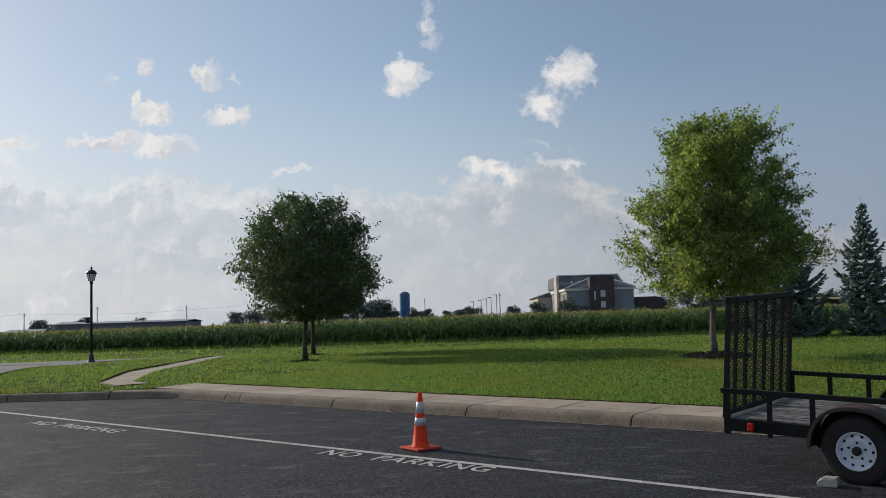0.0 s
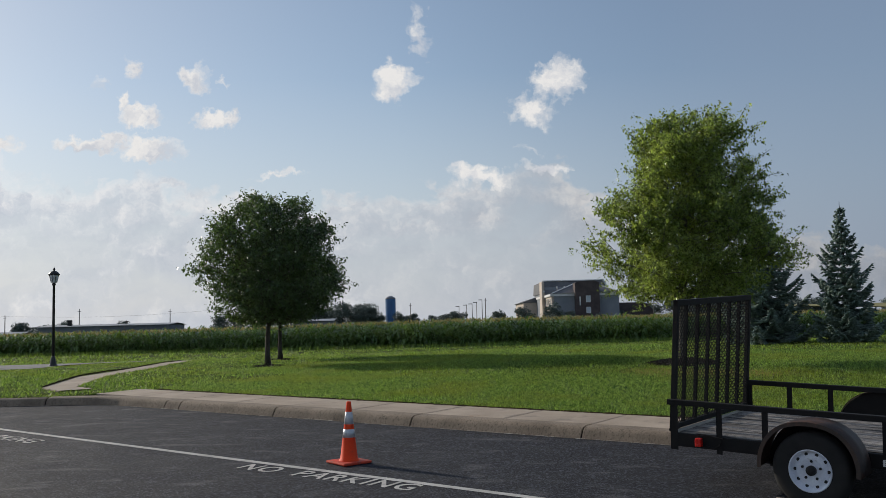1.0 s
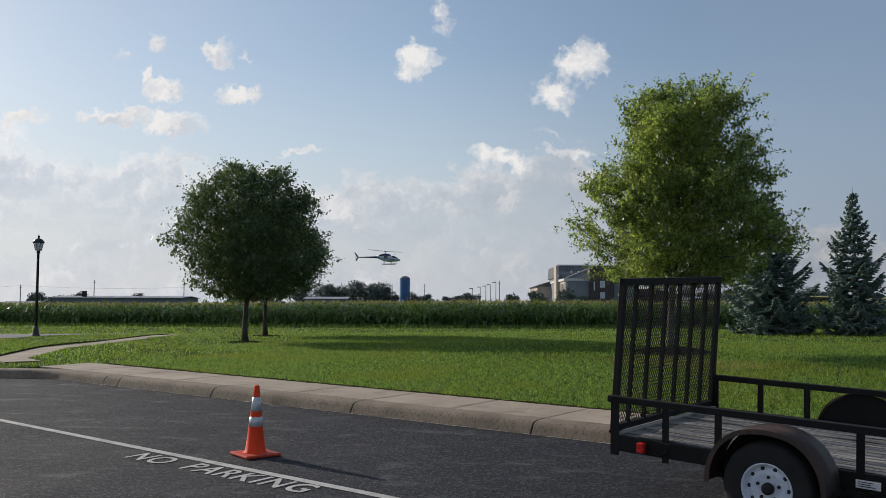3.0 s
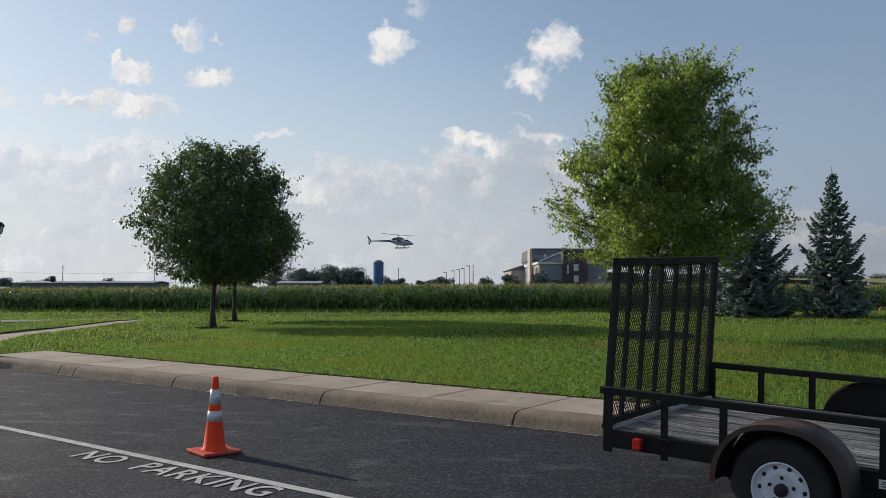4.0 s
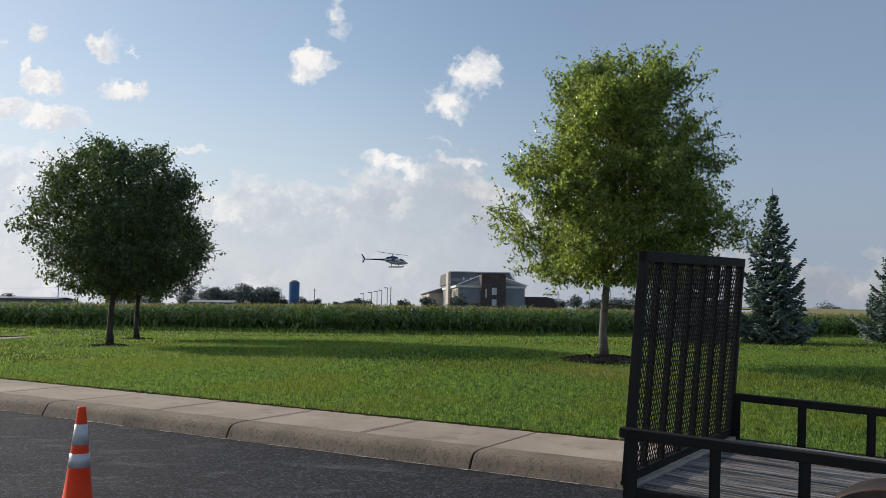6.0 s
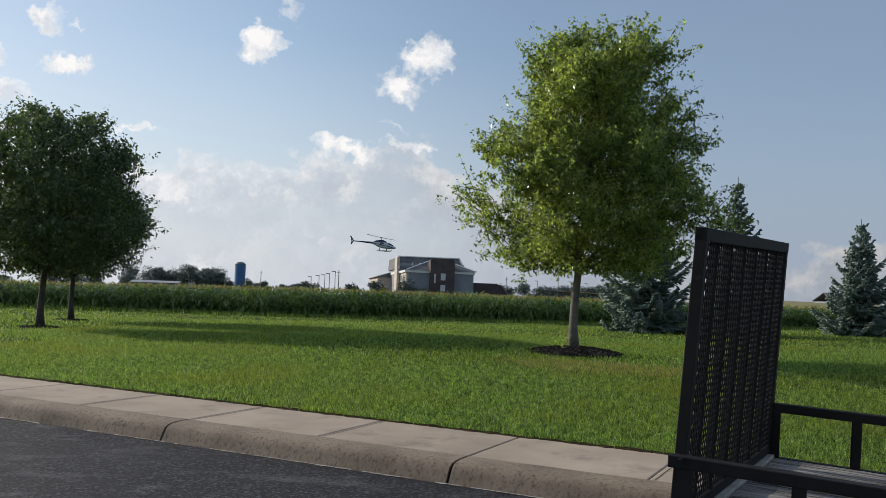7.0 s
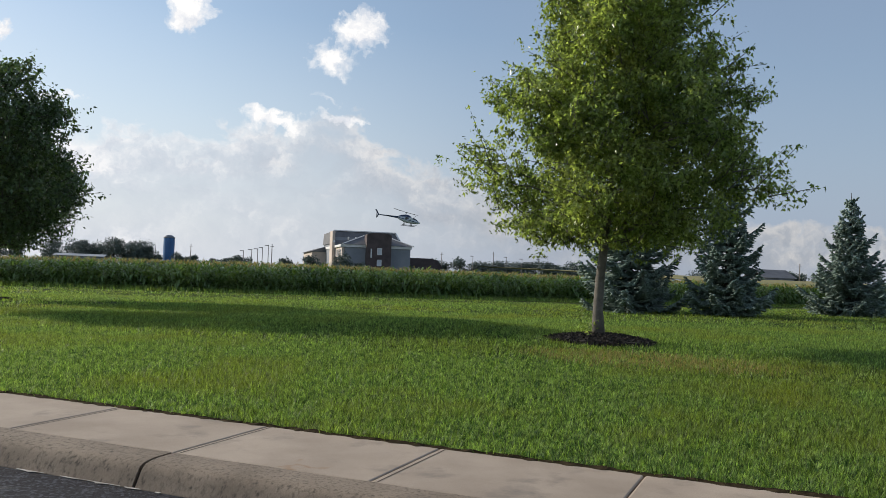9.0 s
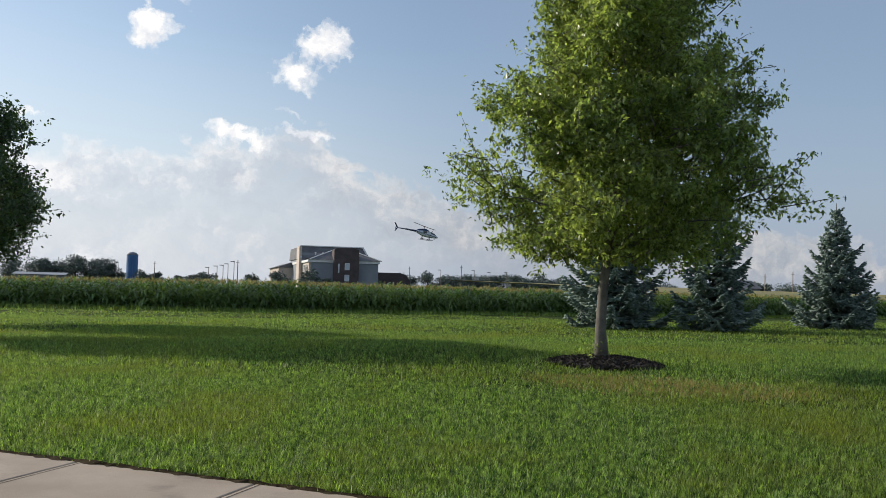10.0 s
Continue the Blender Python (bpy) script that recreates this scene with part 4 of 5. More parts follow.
def make_trailer():
    """x along the trailer from its tail, y across it, z up from the lot."""
    ox, oy = 2.985, 9.20
    yaw = -39.8
    root = thing("utility_trailer", Matrix.Translation((ox, oy, float(lot_z(ox, oy)))) @ pose(0, 0, 0, 2.0, 2.2, yaw),
                 "black steel utility trailer with plank deck and raised mesh tailgate", "trailer")
    W, L, RAIL, DECK = 1.94, 3.50, 0.815, 0.50
    S = M["black"]

    def bar(name, lo, hi, label="", mat=S, bev=0.004):
        bm = bmesh.new()
        box(bm, lo, hi, bev)
        return part(name, bm, mat, root, label)

    for y0 in (0.0, W - 0.05):
        bar("side_rail", (-0.03, y0 - 0.003, RAIL - 0.052), (L, y0 + 0.053, RAIL))
        bar("frame_rail", (0.0, y0 + 0.004, DECK - 0.125), (L, y0 + 0.046, DECK - 0.002))
        for x in (0.0, 0.46, 0.89, 1.90, 2.35, 2.90, 3.44):
            bm = bmesh.new()       # angle-iron post
            box(bm, (x, y0 + 0.002, DECK - 0.16 if x in (0.0, 0.46) else DECK - 0.12), (x + (0.075 if x == 0 else 0.055), y0 + 0.009, RAIL - 0.05))
            box(bm, (x, y0 + 0.002, DECK - 0.12), (x + 0.008, y0 + 0.052, RAIL - 0.05))
            part("post", bm, S, root)
    for x in (0.0, 0.62, 1.24, 1.86, 2.48, 3.1, L - 0.05):
        bar("cross_member", (x, 0.05, DECK - 0.115), (x + 0.05, W - 0.05, DECK - 0.042))
    bar("front_rail", (L - 0.05, 0.0, RAIL - 0.052), (L + 0.003, W, RAIL))
    # deck boards
    n = 10
    wd = (W - 0.12) / n
    rnd = random.Random(2)
    for i in range(n):
        bm = bmesh.new()
        y0 = 0.06 + i * wd
        box(bm, (0.055 + rnd.uniform(-0.01, 0.01), y0 + 0.004, DECK - 0.040), (L - 0.06, y0 + wd - 0.005, DECK + rnd.uniform(-0.004, 0.004)), 0.004)
        part("deck_board", bm, M["plank"], root)
    # pale colour stands in for the sunlit line on the deck's rear edge
    bar("rear_sill", (0.012, 0.055, DECK - 0.03), (0.052, W - 0.055, DECK + 0.014), "rear edge of the deck, its sunlit line put into a pale colour", M["timber"], 0.003)
    # tailgate: leaning a little in over the deck
    gate = new("tailgate")
    gate.parent = root
    gate.matrix_basis = pose(-0.005, 0.0, DECK + 0.02, 0, 1.5, 0)
    tagged(gate, "upright black tailgate of steel bars and expanded mesh")
    H, G0, G1, RACK = 1.25, 0.03, W - 0.03, 0.07      # the gate has racked a little

    def gbar(name, lo, hi, label=""):
        bm = bmesh.new()
        box(bm, lo, hi, 0.003)
        for v in bm.verts:
            v.co.y += RACK * v.co.z
        part(name, bm, S, gate, label)

    gbar("gate_frame", (-0.02, G0, 0.0), (0.028, G0 + 0.048, H))
    gbar("gate_frame", (-0.02, G1 - 0.048, 0.0), (0.028, G1, H))
    gbar("gate_frame", (-0.022, G0, H - 0.058), (0.030, G1, H))
    gbar("gate_frame", (-0.02, G0, 0.0), (0.028, G1, 0.05))
    for i in range(1, 7):
        y = G0 + (G1 - G0) * i / 7
        gbar("gate_bar", (-0.018, y - 0.029, 0.045), (-0.010, y + 0.029, H - 0.055))
        gbar("gate_bar", (-0.018, y - 0.029, 0.045), (0.026, y - 0.022, H - 0.055))
    # expanded mesh: two sets of slanting strands
    V, F = [], []
    a0, a1, z0, z1 = G0 + 0.03, G1 - 0.03, 0.03, H - 0.03
    rise = 1.55
    step, t, hw = 0.037, 0.0020, 0.0027
    for sgn in (1, -1):
        c = a0 - (z1 - z0) / rise if sgn > 0 else a0
        stop = a1 if sgn > 0 else a1 + (z1 - z0) / rise
        while c < stop:
            def at(z, c=c):
                return c + sgn * (z - z0) / rise
            lo, hi = z0, z1
            if sgn > 0:
                lo, hi = max(lo, z0 + (a0 - c) * rise), min(hi, z0 + (a1 - c) * rise)
            else:
                lo, hi = max(lo, z0 + (c - a1) * rise), min(hi, z0 + (c - a0) * rise)
            if hi > lo + 0.02:
                k = len(V)
                for z in (lo, hi):
                    y = at(z)
                    V += [(0.014 - t, y - hw, z), (0.014 + t, y - hw * 0.4, z), (0.014 + t, y + hw, z), (0.014 - t, y + hw * 0.4, z)]
                F += [(k + i, k + (i + 1) % 4, k + 4 + (i + 1) % 4, k + 4 + i) for i in range(4)]
            c += step
    raw("expanded_mesh", [(x, y + RACK * z, z) for x, y, z in V], F, S, gate)
    for y in (G0 + 0.03, G1 - 0.10):
        bm = bmesh.new()
        tube(bm, [(0.0, y - 0.05, 0.0), (0.0, y + 0.12, 0.0)], 0.016, 10)
        part("hinge", bm, S, gate)
    bm = bmesh.new()
    tube(bm, [(0.03, -0.055, RAIL - DECK - 0.03), (0.03, 0.10, RAIL - DECK - 0.03)], 0.009, 8)
    part("latch_pin", bm, S, gate)
    # wheels and fenders on both sides
    for side in (0, 1):
        yc = -0.20 if side == 0 else W + 0.20
        out = -1 if side == 0 else 1
        wheel = new("wheel")
        wheel.parent = root
        wheel.matrix_basis = pose(1.40, yc, 0.350 if side == 0 else 0.32, 90 if out < 0 else -90, 0, 0)
        tagged(wheel, "white steel wheel with round holes and black tyre")
        bm = bmesh.new()
        lathe(bm, [(0.170, -0.085), (0.24, -0.100), (0.288, -0.098), (0.312, -0.085), (0.325, -0.055), (0.327, 0.0), (0.325, 0.055), (0.312, 0.085), (0.288, 0.098), (0.24, 0.100), (0.170, 0.085)], 48, caps=False)
        part("tyre", bm, M["tyre"], wheel)
        bm = bmesh.new()
        lathe(bm, [(0.166, -0.08), (0.175, 0.02), (0.181, 0.090), (0.176, 0.097), (0.168, 0.088), (0.163, 0.050), (0.150, 0.040), (0.132, 0.046), (0.110, 0.060), (0.085, 0.052), (0.060, 0.048), (0.01, 0.048)], 48)
        part("rim", bm, M["rim"], wheel)
        for i in range(10):
            a = 6.28319 * i / 10
            bm = bmesh.new()
            lathe(bm, [(0.0145, 0.030), (0.0145, 0.0480)], 12, (0.138 * math.cos(a), 0.138 * math.sin(a)))
            part("rim_hole", bm, M["dark"], wheel)
        for i in range(5):
            a = 6.28319 * i / 5 + 0.3
            bm = bmesh.new()
            lathe(bm, [(0.012, 0.045), (0.012, 0.062), (0.007, 0.070)], 6, (0.078 * math.cos(a), 0.078 * math.sin(a)), False)
            part("lug_nut", bm, M["dark"], wheel)
        bm = bmesh.new()
        lathe(bm, [(0.042, 0.046), (0.042, 0.078), (0.036, 0.092), (0.012, 0.096)], 20)
        part("hub_cap", bm, M["dark"], wheel)
        # rolled fender
        bm, rows = bmesh.new(), []
        ya, yb = (-0.335, -0.03) if side == 0 else (W + 0.03, W + 0.335)
        for i in range(25):
            a = radians(184 - 188 * i / 24)
            flat = 0.425 - 0.03 * max(0.0, math.sin(a)) ** 6
            row = []
            for yy, rr in ((ya, flat - 0.035), (ya, flat), (yb, flat), (yb, flat - 0.006), (ya + 0.006, flat - 0.006), (ya + 0.006, flat - 0.035)):
                row.append(bm.verts.new((1.39 + rr * math.cos(a), yy if side == 0 else ya + yb - yy, 0.370 + rr * math.sin(a))))
            rows.append(row)
        for A, B in zip(rows, rows[1:]):
            for k in range(6):
                bm.faces.new((A[k], A[(k + 1) % 6], B[(k + 1) % 6], B[k])).smooth = k == 1
        bm.faces.new(rows[0]), bm.faces.new(rows[-1][::-1])
        part("fender", bm, M["rust"], root, "rounded steel fender with rusty edge")
        bm = bmesh.new()      # the inner side is closed by a steel panel
        yi = -0.034 if side == 0 else W + 0.034
        arc = [(1.39 + 0.42 * math.cos(radians(180 * i / 24)), 0.370 + 0.388 * math.sin(radians(180 * i / 24))) for i in range(25)] + [(0.97, 0.30), (1.81, 0.30)]
        ring = [[bm.verts.new((x, y, z)) for x, z in arc] for y in (yi - 0.002, yi + 0.002)]
        bm.faces.new(ring[0]), bm.faces.new(ring[1][::-1])
        for i in range(len(arc)):
            j = (i + 1) % len(arc)
            bm.faces.new((ring[0][i], ring[1][i], ring[1][j], ring[0][j]))
        part("fender_panel", bm, S, root)
        if side == 0:
            bar("fender_bracket", (0.955, -0.10, 0.33), (1.00, 0.02, 0.37))
    bm = bmesh.new()
    tube(bm, [(1.40, -0.1, 0.325), (1.40, W + 0.1, 0.325)], 0.028, 12)
    part("axle", bm, S, root)
    # tail lamp, bracket and wire
    for y0, y1 in ((-0.07, -0.015), (W + 0.015, W + 0.07)):
        lamp = bar("tail_lamp", (0.275, y0, 0.400), (0.335, y1, 0.480), "small red tail lamp", M["red_lens"], 0.008)
    bm = bmesh.new()
    tube(bm, [(0.29, -0.03, 0.480), (0.28, -0.03, 0.515), (0.37, -0.02, 0.510), (0.53, -0.02, 0.490), (0.50, -0.02, 0.425), (0.44, -0.02, 0.390), (0.335, -0.03, 0.420)], 0.006, 6)
    part("lamp_bracket", bm, S, root)
    bar("maker_plate", (1.90, -0.006, DECK - 0.10), (2.06, -0.001, DECK - 0.045), "pale worn maker's plate", M["trim_white"], 0)
    for i, w in enumerate((0.10, 0.08, 0.11)):
        bar("plate_print", (1.915, -0.008, DECK - 0.060 - 0.014 * i), (1.915 + w, -0.0062, DECK - 0.055 - 0.014 * i), "", M["dark"], 0)
    return root


make_trailer()


def wheel_chock(x, y, yaw, seed):
    ob = thing("wheel_chock", Matrix.Translation((x, y, float(lot_z(x, y)))) @ pose(0, 0, 0, 0, 0, yaw), "broken pale concrete block wedged beside a trailer tyre", "wheel chock", "chocks at the tyre")
    rnd = random.Random(seed)
    bm = bmesh.new()
    box(bm, (-0.085, -0.07, 0.0), (0.085, 0.07, 0.085), 0.008)
    bmesh.ops.subdivide_edges(bm, edges=bm.edges[:], cuts=2, use_grid_fill=True)
    for v in bm.verts:
        if v.co.z > 0.01:
            v.co += Vector((rnd.uniform(-1, 1), rnd.uniform(-1, 1), rnd.uniform(-1, 0.4))) * 0.008
            if v.co.x < -0.05 and v.co.z > 0.05:
                v.co.z -= 0.03
    part("block", bm, M["timber"], ob)


wheel_chock(3.60, 8.06, -30, 1)
wheel_chock(4.15, 7.50, -40, 2)


# ---- lamp post, hydrant ----
def lamp_post(x, y):
    z = float(lawn_z(x, y)) - 0.02
    ob = thing("lamp_post", Matrix.Translation((x, y, z)), "black lantern lamp post with domed cap on the grass verge", "lamp post")
    bm = bmesh.new()
    lathe(bm, [(0.20, 0), (0.20, 0.06), (0.15, 0.10), (0.12, 0.22), (0.085, 0.40), (0.07, 0.46)], 20)
    part("base", bm, M["lamp_black"], ob)
    bm = bmesh.new()
    lathe(bm, [(0.062, 0.40), (0.055, 2.0), (0.048, 3.42), (0.075, 3.44), (0.075, 3.50), (0.05, 3.54)], 16)
    part("post", bm, M["lamp_black"], ob)
    head = new("lantern")
    head.parent = ob
    bm = bmesh.new()
    lathe(bm, [(0.105, 3.54), (0.125, 3.56), (0.20, 3.86), (0.19, 3.88)], 8, smooth=False)
    part("glass", bm, M["lens_glass"], head, "pale lantern glass")
    for k in range(8):
        a = 6.28319 * (k + 0.0) / 8
        bm = bmesh.new()
        tube(bm, [(0.125 * math.cos(a), 0.125 * math.sin(a), 3.55), (0.206 * math.cos(a), 0.206 * math.sin(a), 3.87)], 0.010, 5)
        part("glazing_bar", bm, M["lamp_black"], head)
    bm = bmesh.new()
    lathe(bm, [(0.225, 3.86), (0.235, 3.89), (0.20, 3.94), (0.15, 4.00), (0.085, 4.035), (0.04, 4.05), (0.03, 4.08), (0.055, 4.10), (0.045, 4.135), (0.012, 4.18), (0.003, 4.24)], 20)
    part("cap", bm, M["lamp_black"], head)


lamp_post(-15.66, 38.37)


def hydrant(x, y):
    ob = thing("fire_hydrant", Matrix.Translation((x, y, float(lawn_z(x, y)) - 0.01)), "small red fire hydrant in the grass by the corn", "fire hydrant")
    bm = bmesh.new()
    lathe(bm, [(0.13, 0), (0.13, 0.04), (0.085, 0.05), (0.08, 0.40), (0.105, 0.42), (0.105, 0.45), (0.09, 0.50), (0.05, 0.55), (0.025, 0.58)], 16)
    part("barrel", bm, M["hydrant_red"], ob)
    for a in (0, 90, 180):
        bm = bmesh.new()
        tube(bm, [(0.07 * math.cos(radians(a)), 0.07 * math.sin(radians(a)), 0.33), (0.16 * math.cos(radians(a)), 0.16 * math.sin(radians(a)), 0.33)], 0.045, 10)
        part("outlet", bm, M["hydrant_red"], ob)


hydrant(27.5, 54.6)


# ---- far buildings ----
def window_in(parent, x0, x1, z0, z1, y, m=None, pane="glass"):
    win = new("window")
    win.parent = parent
    if m is not None:
        win.matrix_basis = m
    bm = bmesh.new()
    for lo, hi in (((x0, y - 0.12, z0), (x1, y + 0.02, z0 + 0.12)), ((x0, y - 0.12, z1 - 0.12), (x1, y + 0.02, z1)), ((x0, y - 0.12, z0 + 0.12), (x0 + 0.12, y + 0.02, z1 - 0.12)), ((x1 - 0.12, y - 0.12, z0 + 0.12), (x1, y + 0.02, z1 - 0.12))):
        box(bm, lo, hi)
    part("frame", bm, M["trim_white"], win)
    bm = bmesh.new()
    box(bm, (x0 + 0.1, y - 0.05, z0 + 0.1), (x1 - 0.1, y, z1 - 0.1))
    part("pane", bm, M[pane], win)


def make_hall():
    root = thing("institution_building", Matrix.Translation((0, 218, -0.4)), "large grey and brown building with pitched grey roofs behind the corn", "building")

    def blk(name, lo, hi, mat, label=""):
        bm = bmesh.new()
        box(bm, lo, hi)
        return part(name, bm, M[mat], root, label)

    blk("wing_wall", (27.0, 0, 0), (42.6, 9, 8.2), "wall_grey")
    blk("eave_band", (26.7, -0.35, 7.75), (42.9, 9.3, 8.35), "trim_white", "white eave band")
    bm = bmesh.new()      # hipped roof of the front wing
    e = [bm.verts.new(p) for p in ((26.4, -0.6, 8.36), (43.2, -0.6, 8.36), (43.2, 9.6, 8.36), (26.4, 9.6, 8.36), (32.8, 5.5, 10.9), (37.0, 5.5, 10.9))]
    for q in ((0, 1, 5, 4), (1, 2, 5), (2, 3, 4, 5), (3, 0, 4), (0, 3, 2, 1)):
        bm.faces.new([e[i] for i in q])
    part("wing_roof", bm, M["roof_grey"], root)
    for p, q in (((26.4, -0.6, 8.42), (32.8, 5.5, 10.95)), ((43.2, -0.6, 8.42), (37.0, 5.5, 10.95))):
        bm = bmesh.new()
        tube(bm, [p, q], 0.14, 6)
        part("hip_cap", bm, M["trim_white"], root, "pale hip cap")
    for p, q in (((42.9, 12.6, 9.05), (41.4, 14.4, 12.1)), ((25.9, 12.6, 9.05), (26.0, 14.4, 12.1))):
        bm = bmesh.new()
        tube(bm, [p, q], 0.22, 6)
        part("rake_board", bm, M["trim_white"], root, "white rake board")
    bm = bmesh.new()      # brick stair tower with a low curved head
    prism(bm, [(31.9, 0), (37.7, 0), (37.7, 10.7)] + [(34.8 + 2.9 * math.cos(a), 10.7 + 0.55 * math.sin(a)) for a in np.linspace(0.2, 2.94, 9)] + [(31.9, 10.7)], 4.0, Matrix.Translation((0, -1.6, 0)))
    part("stair_tower", bm, M["brick_dark"], root, "dark brown brick stair tower")
    for z0, z1 in ((6.1, 7.7), (3.5, 5.0)):
        window_in(root, 34.4, 35.5, z0, z1, -1.62, pane="pale_blind")
    window_in(root, 32.85, 33.15, 5.4, 7.5, -1.62, pane="pale_blind")
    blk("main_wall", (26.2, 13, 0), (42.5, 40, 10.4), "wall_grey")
    bm = bmesh.new()      # main roof with a steep front
    e = [bm.verts.new(p) for p in ((25.9, 12.6, 9.0), (42.9, 12.6, 9.0), (42.9, 40.4, 9.0), (25.9, 40.4, 9.0), (26.0, 14.4, 12.0), (41.4, 14.4, 12.0), (41.4, 38.6, 12.0), (26.0, 38.6, 12.0))]
    for q in ((0, 1, 5, 4), (1, 2, 6, 5), (2, 3, 7, 6), (3, 0, 4, 7), (4, 5, 6, 7), (0, 3, 2, 1)):
        bm.faces.new([e[i] for i in q])
    part("main_roof", bm, M["roof_grey"], root)
    blk("ridge_cap", (25.8, 14.1, 11.98), (41.6, 14.7, 12.22), "trim_white", "pale ridge cap")
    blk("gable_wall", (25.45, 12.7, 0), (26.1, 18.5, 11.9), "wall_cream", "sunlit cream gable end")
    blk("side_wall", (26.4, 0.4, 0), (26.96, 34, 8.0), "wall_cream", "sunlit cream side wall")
    blk("side_eave", (26.0, 0.0, 7.75), (26.9, 34, 8.3), "trim_white")
    turn = Matrix.Translation((26.4, 0, 0)) @ pose(0, 0, 0, 0, 0, -90)
    for i in range(9):
        for z0 in (2.6, 5.6):
            window_in(root, -3.2 - 3.3 * i, -1.8 - 3.3 * i, z0, z0 + 1.7, 0.0, turn)
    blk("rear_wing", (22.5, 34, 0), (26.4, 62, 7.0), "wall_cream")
    bm = bmesh.new()
    prism(bm, [(21.9, 7.0), (26.9, 7.0), (26.9, 8.3), (25.5, 8.3)], 28.5, Matrix.Translation((0, 33.7, 0)))
    part("rear_roof", bm, M["roof_grey"], root)
    bm = bmesh.new()      # dark barrel-roofed annexe
    prism(bm, [(46.0, 0), (57.0, 0), (56.6, 4.2), (55.2, 5.9), (53.6, 6.3), (46.0, 6.3)], 12, Matrix.Translation((0, 26, 0)))
    part("annexe", bm, M["brick_dark"], root, "dark annexe with rounded roof end")
    for x in (28.4, 30.2):
        bm = bmesh.new()
        lathe(bm, [(0.18, 0), (0.18, 0.5), (0.25, 0.55), (0.05, 0.7)], 10)
        bmesh.ops.translate(bm, vec=(x, 5.0, 9.6), verts=bm.verts)
        part("roof_vent", bm, M["trim_white"], root)


make_hall()


def silo(x, y, r, h):
    ob = thing("silo", Matrix.Translation((x, y, -0.5)), "tall dark blue steel farm silo with domed top", "silo")
    bm = bmesh.new()
    prof = []
    for k in range(16):
        z = h * k / 16
        prof += [(r, z), (r, z + h / 16 - 0.12), (r + 0.004, z + h / 16 - 0.10), (r + 0.004, z + h / 16 - 0.02)]
    lathe(bm, prof, 32)
    part("shell", bm, M["blue_steel"], ob)
    bm = bmesh.new()
    lathe(bm, [(r + 0.08, h - 0.05), (r * 0.9, h + 0.45), (r * 0.55, h + 0.95), (r * 0.15, h + 1.15)], 32)
    part("dome", bm, M["shed"], ob, "pale domed cap")
    bm = bmesh.new()
    box(bm, (-0.3, -r - 0.5, 0), (0.3, -r + 0.05, h))
    part("ladder_chute", bm, M["blue_steel"], ob)


silo(-20.7, 353.3, 2.0, 11.9)


def long_shed(x0, x1, y, eave, ridge, depth, label, mat="shed", name="farm_shed"):
    ob = thing(name, Matrix.Translation((x0, y, -0.5)), label, "shed", "sheds beyond the corn")
    w = x1 - x0
    bm = bmesh.new()
    box(bm, (0, 0, 0), (w, depth, eave + 0.5))
    part("wall", bm, M[mat], ob)
    bm = bmesh.new()
    prism(bm, [(-0.5, eave + 0.48), (-0.5, eave + 0.6), (depth / 2, ridge + 0.6), (depth + 0.5, eave + 0.6), (depth + 0.5, eave + 0.48), (depth / 2, ridge + 0.48)], w + 1, Matrix.Translation((w + 0.5, 0, 0)) @ pose(0, 0, 0, 0, 0, 90))
    part("roof", bm, M["shed_roof" if mat == "shed" else "roof_grey"], ob)
    bm = bmesh.new()
    for k in range(1, int(w / 6)):
        box(bm, (6 * k, -0.06, 0.3), (6 * k + 0.15, 0, eave + 0.4))
    if w > 12:
        part("wall_rib", bm, M["pole"], ob)
    else:
        bm.free()
    return ob


shed = long_shed(-112, -76, 250, 3.0, 3.5, 16, "long low grey shed with pale roof beyond the corn")
bm = bmesh.new()
box(bm, (7, 3, 2.5), (8.0, 4.0, 5.4))
part("chimney", bm, M["dark"], shed)
bm = bmesh.new()
tube(bm, [(22.8, 4, 3.2), (23.2, 4, 4.4)], 0.10, 6)
lathe(bm, [(0.1, 4.4), (0.9, 4.75), (0.95, 4.8)], 14, (23.2, 4))
part("roof_dish", bm, M["pole"], shed)
long_shed(-128, -118, 252, 1.0, 1.9, 10, "small grey shed far beyond the corn")
long_shed(-51, -37, 303, 3.2, 3.9, 12, "white low shed among far trees")
barn = long_shed(130.6, 139.0, 208, 4.0, 6.1, 9, "dark roofed farm house beyond the fields", "wall_grey", "farm_house")


def utility_pole(x, y, top, wires=0):
    ob = thing("utility_pole", Matrix.Translation((x, y, -0.5)), "grey wooden utility pole with a crossarm", "utility pole", "poles beyond the corn")
    bm = bmesh.new()
    tube(bm, [(0, 0, 0), (0, 0, top + 0.5)], [0.16, 0.11], 8)
    part("pole", bm, M["pole"], ob)
    bm = bmesh.new()
    box(bm, (-0.5, -0.06, top - 0.30), (0.5, 0.06, top - 0.20))
    part("crossarm", bm, M["pole"], ob)


for px, py, pt in ((-121, 250, 6.6), (-105.3, 262, 8.2), (-79, 262, 7.6), (89.9, 308, 10.4), (71.5, 308, 9.4), (12.6, 268, 8.6), (-12, 330, 9.0), (139, 206, 7.8), (165, 230, 9.5), (60, 330, 9.0)):
    utility_pole(px, py, pt)
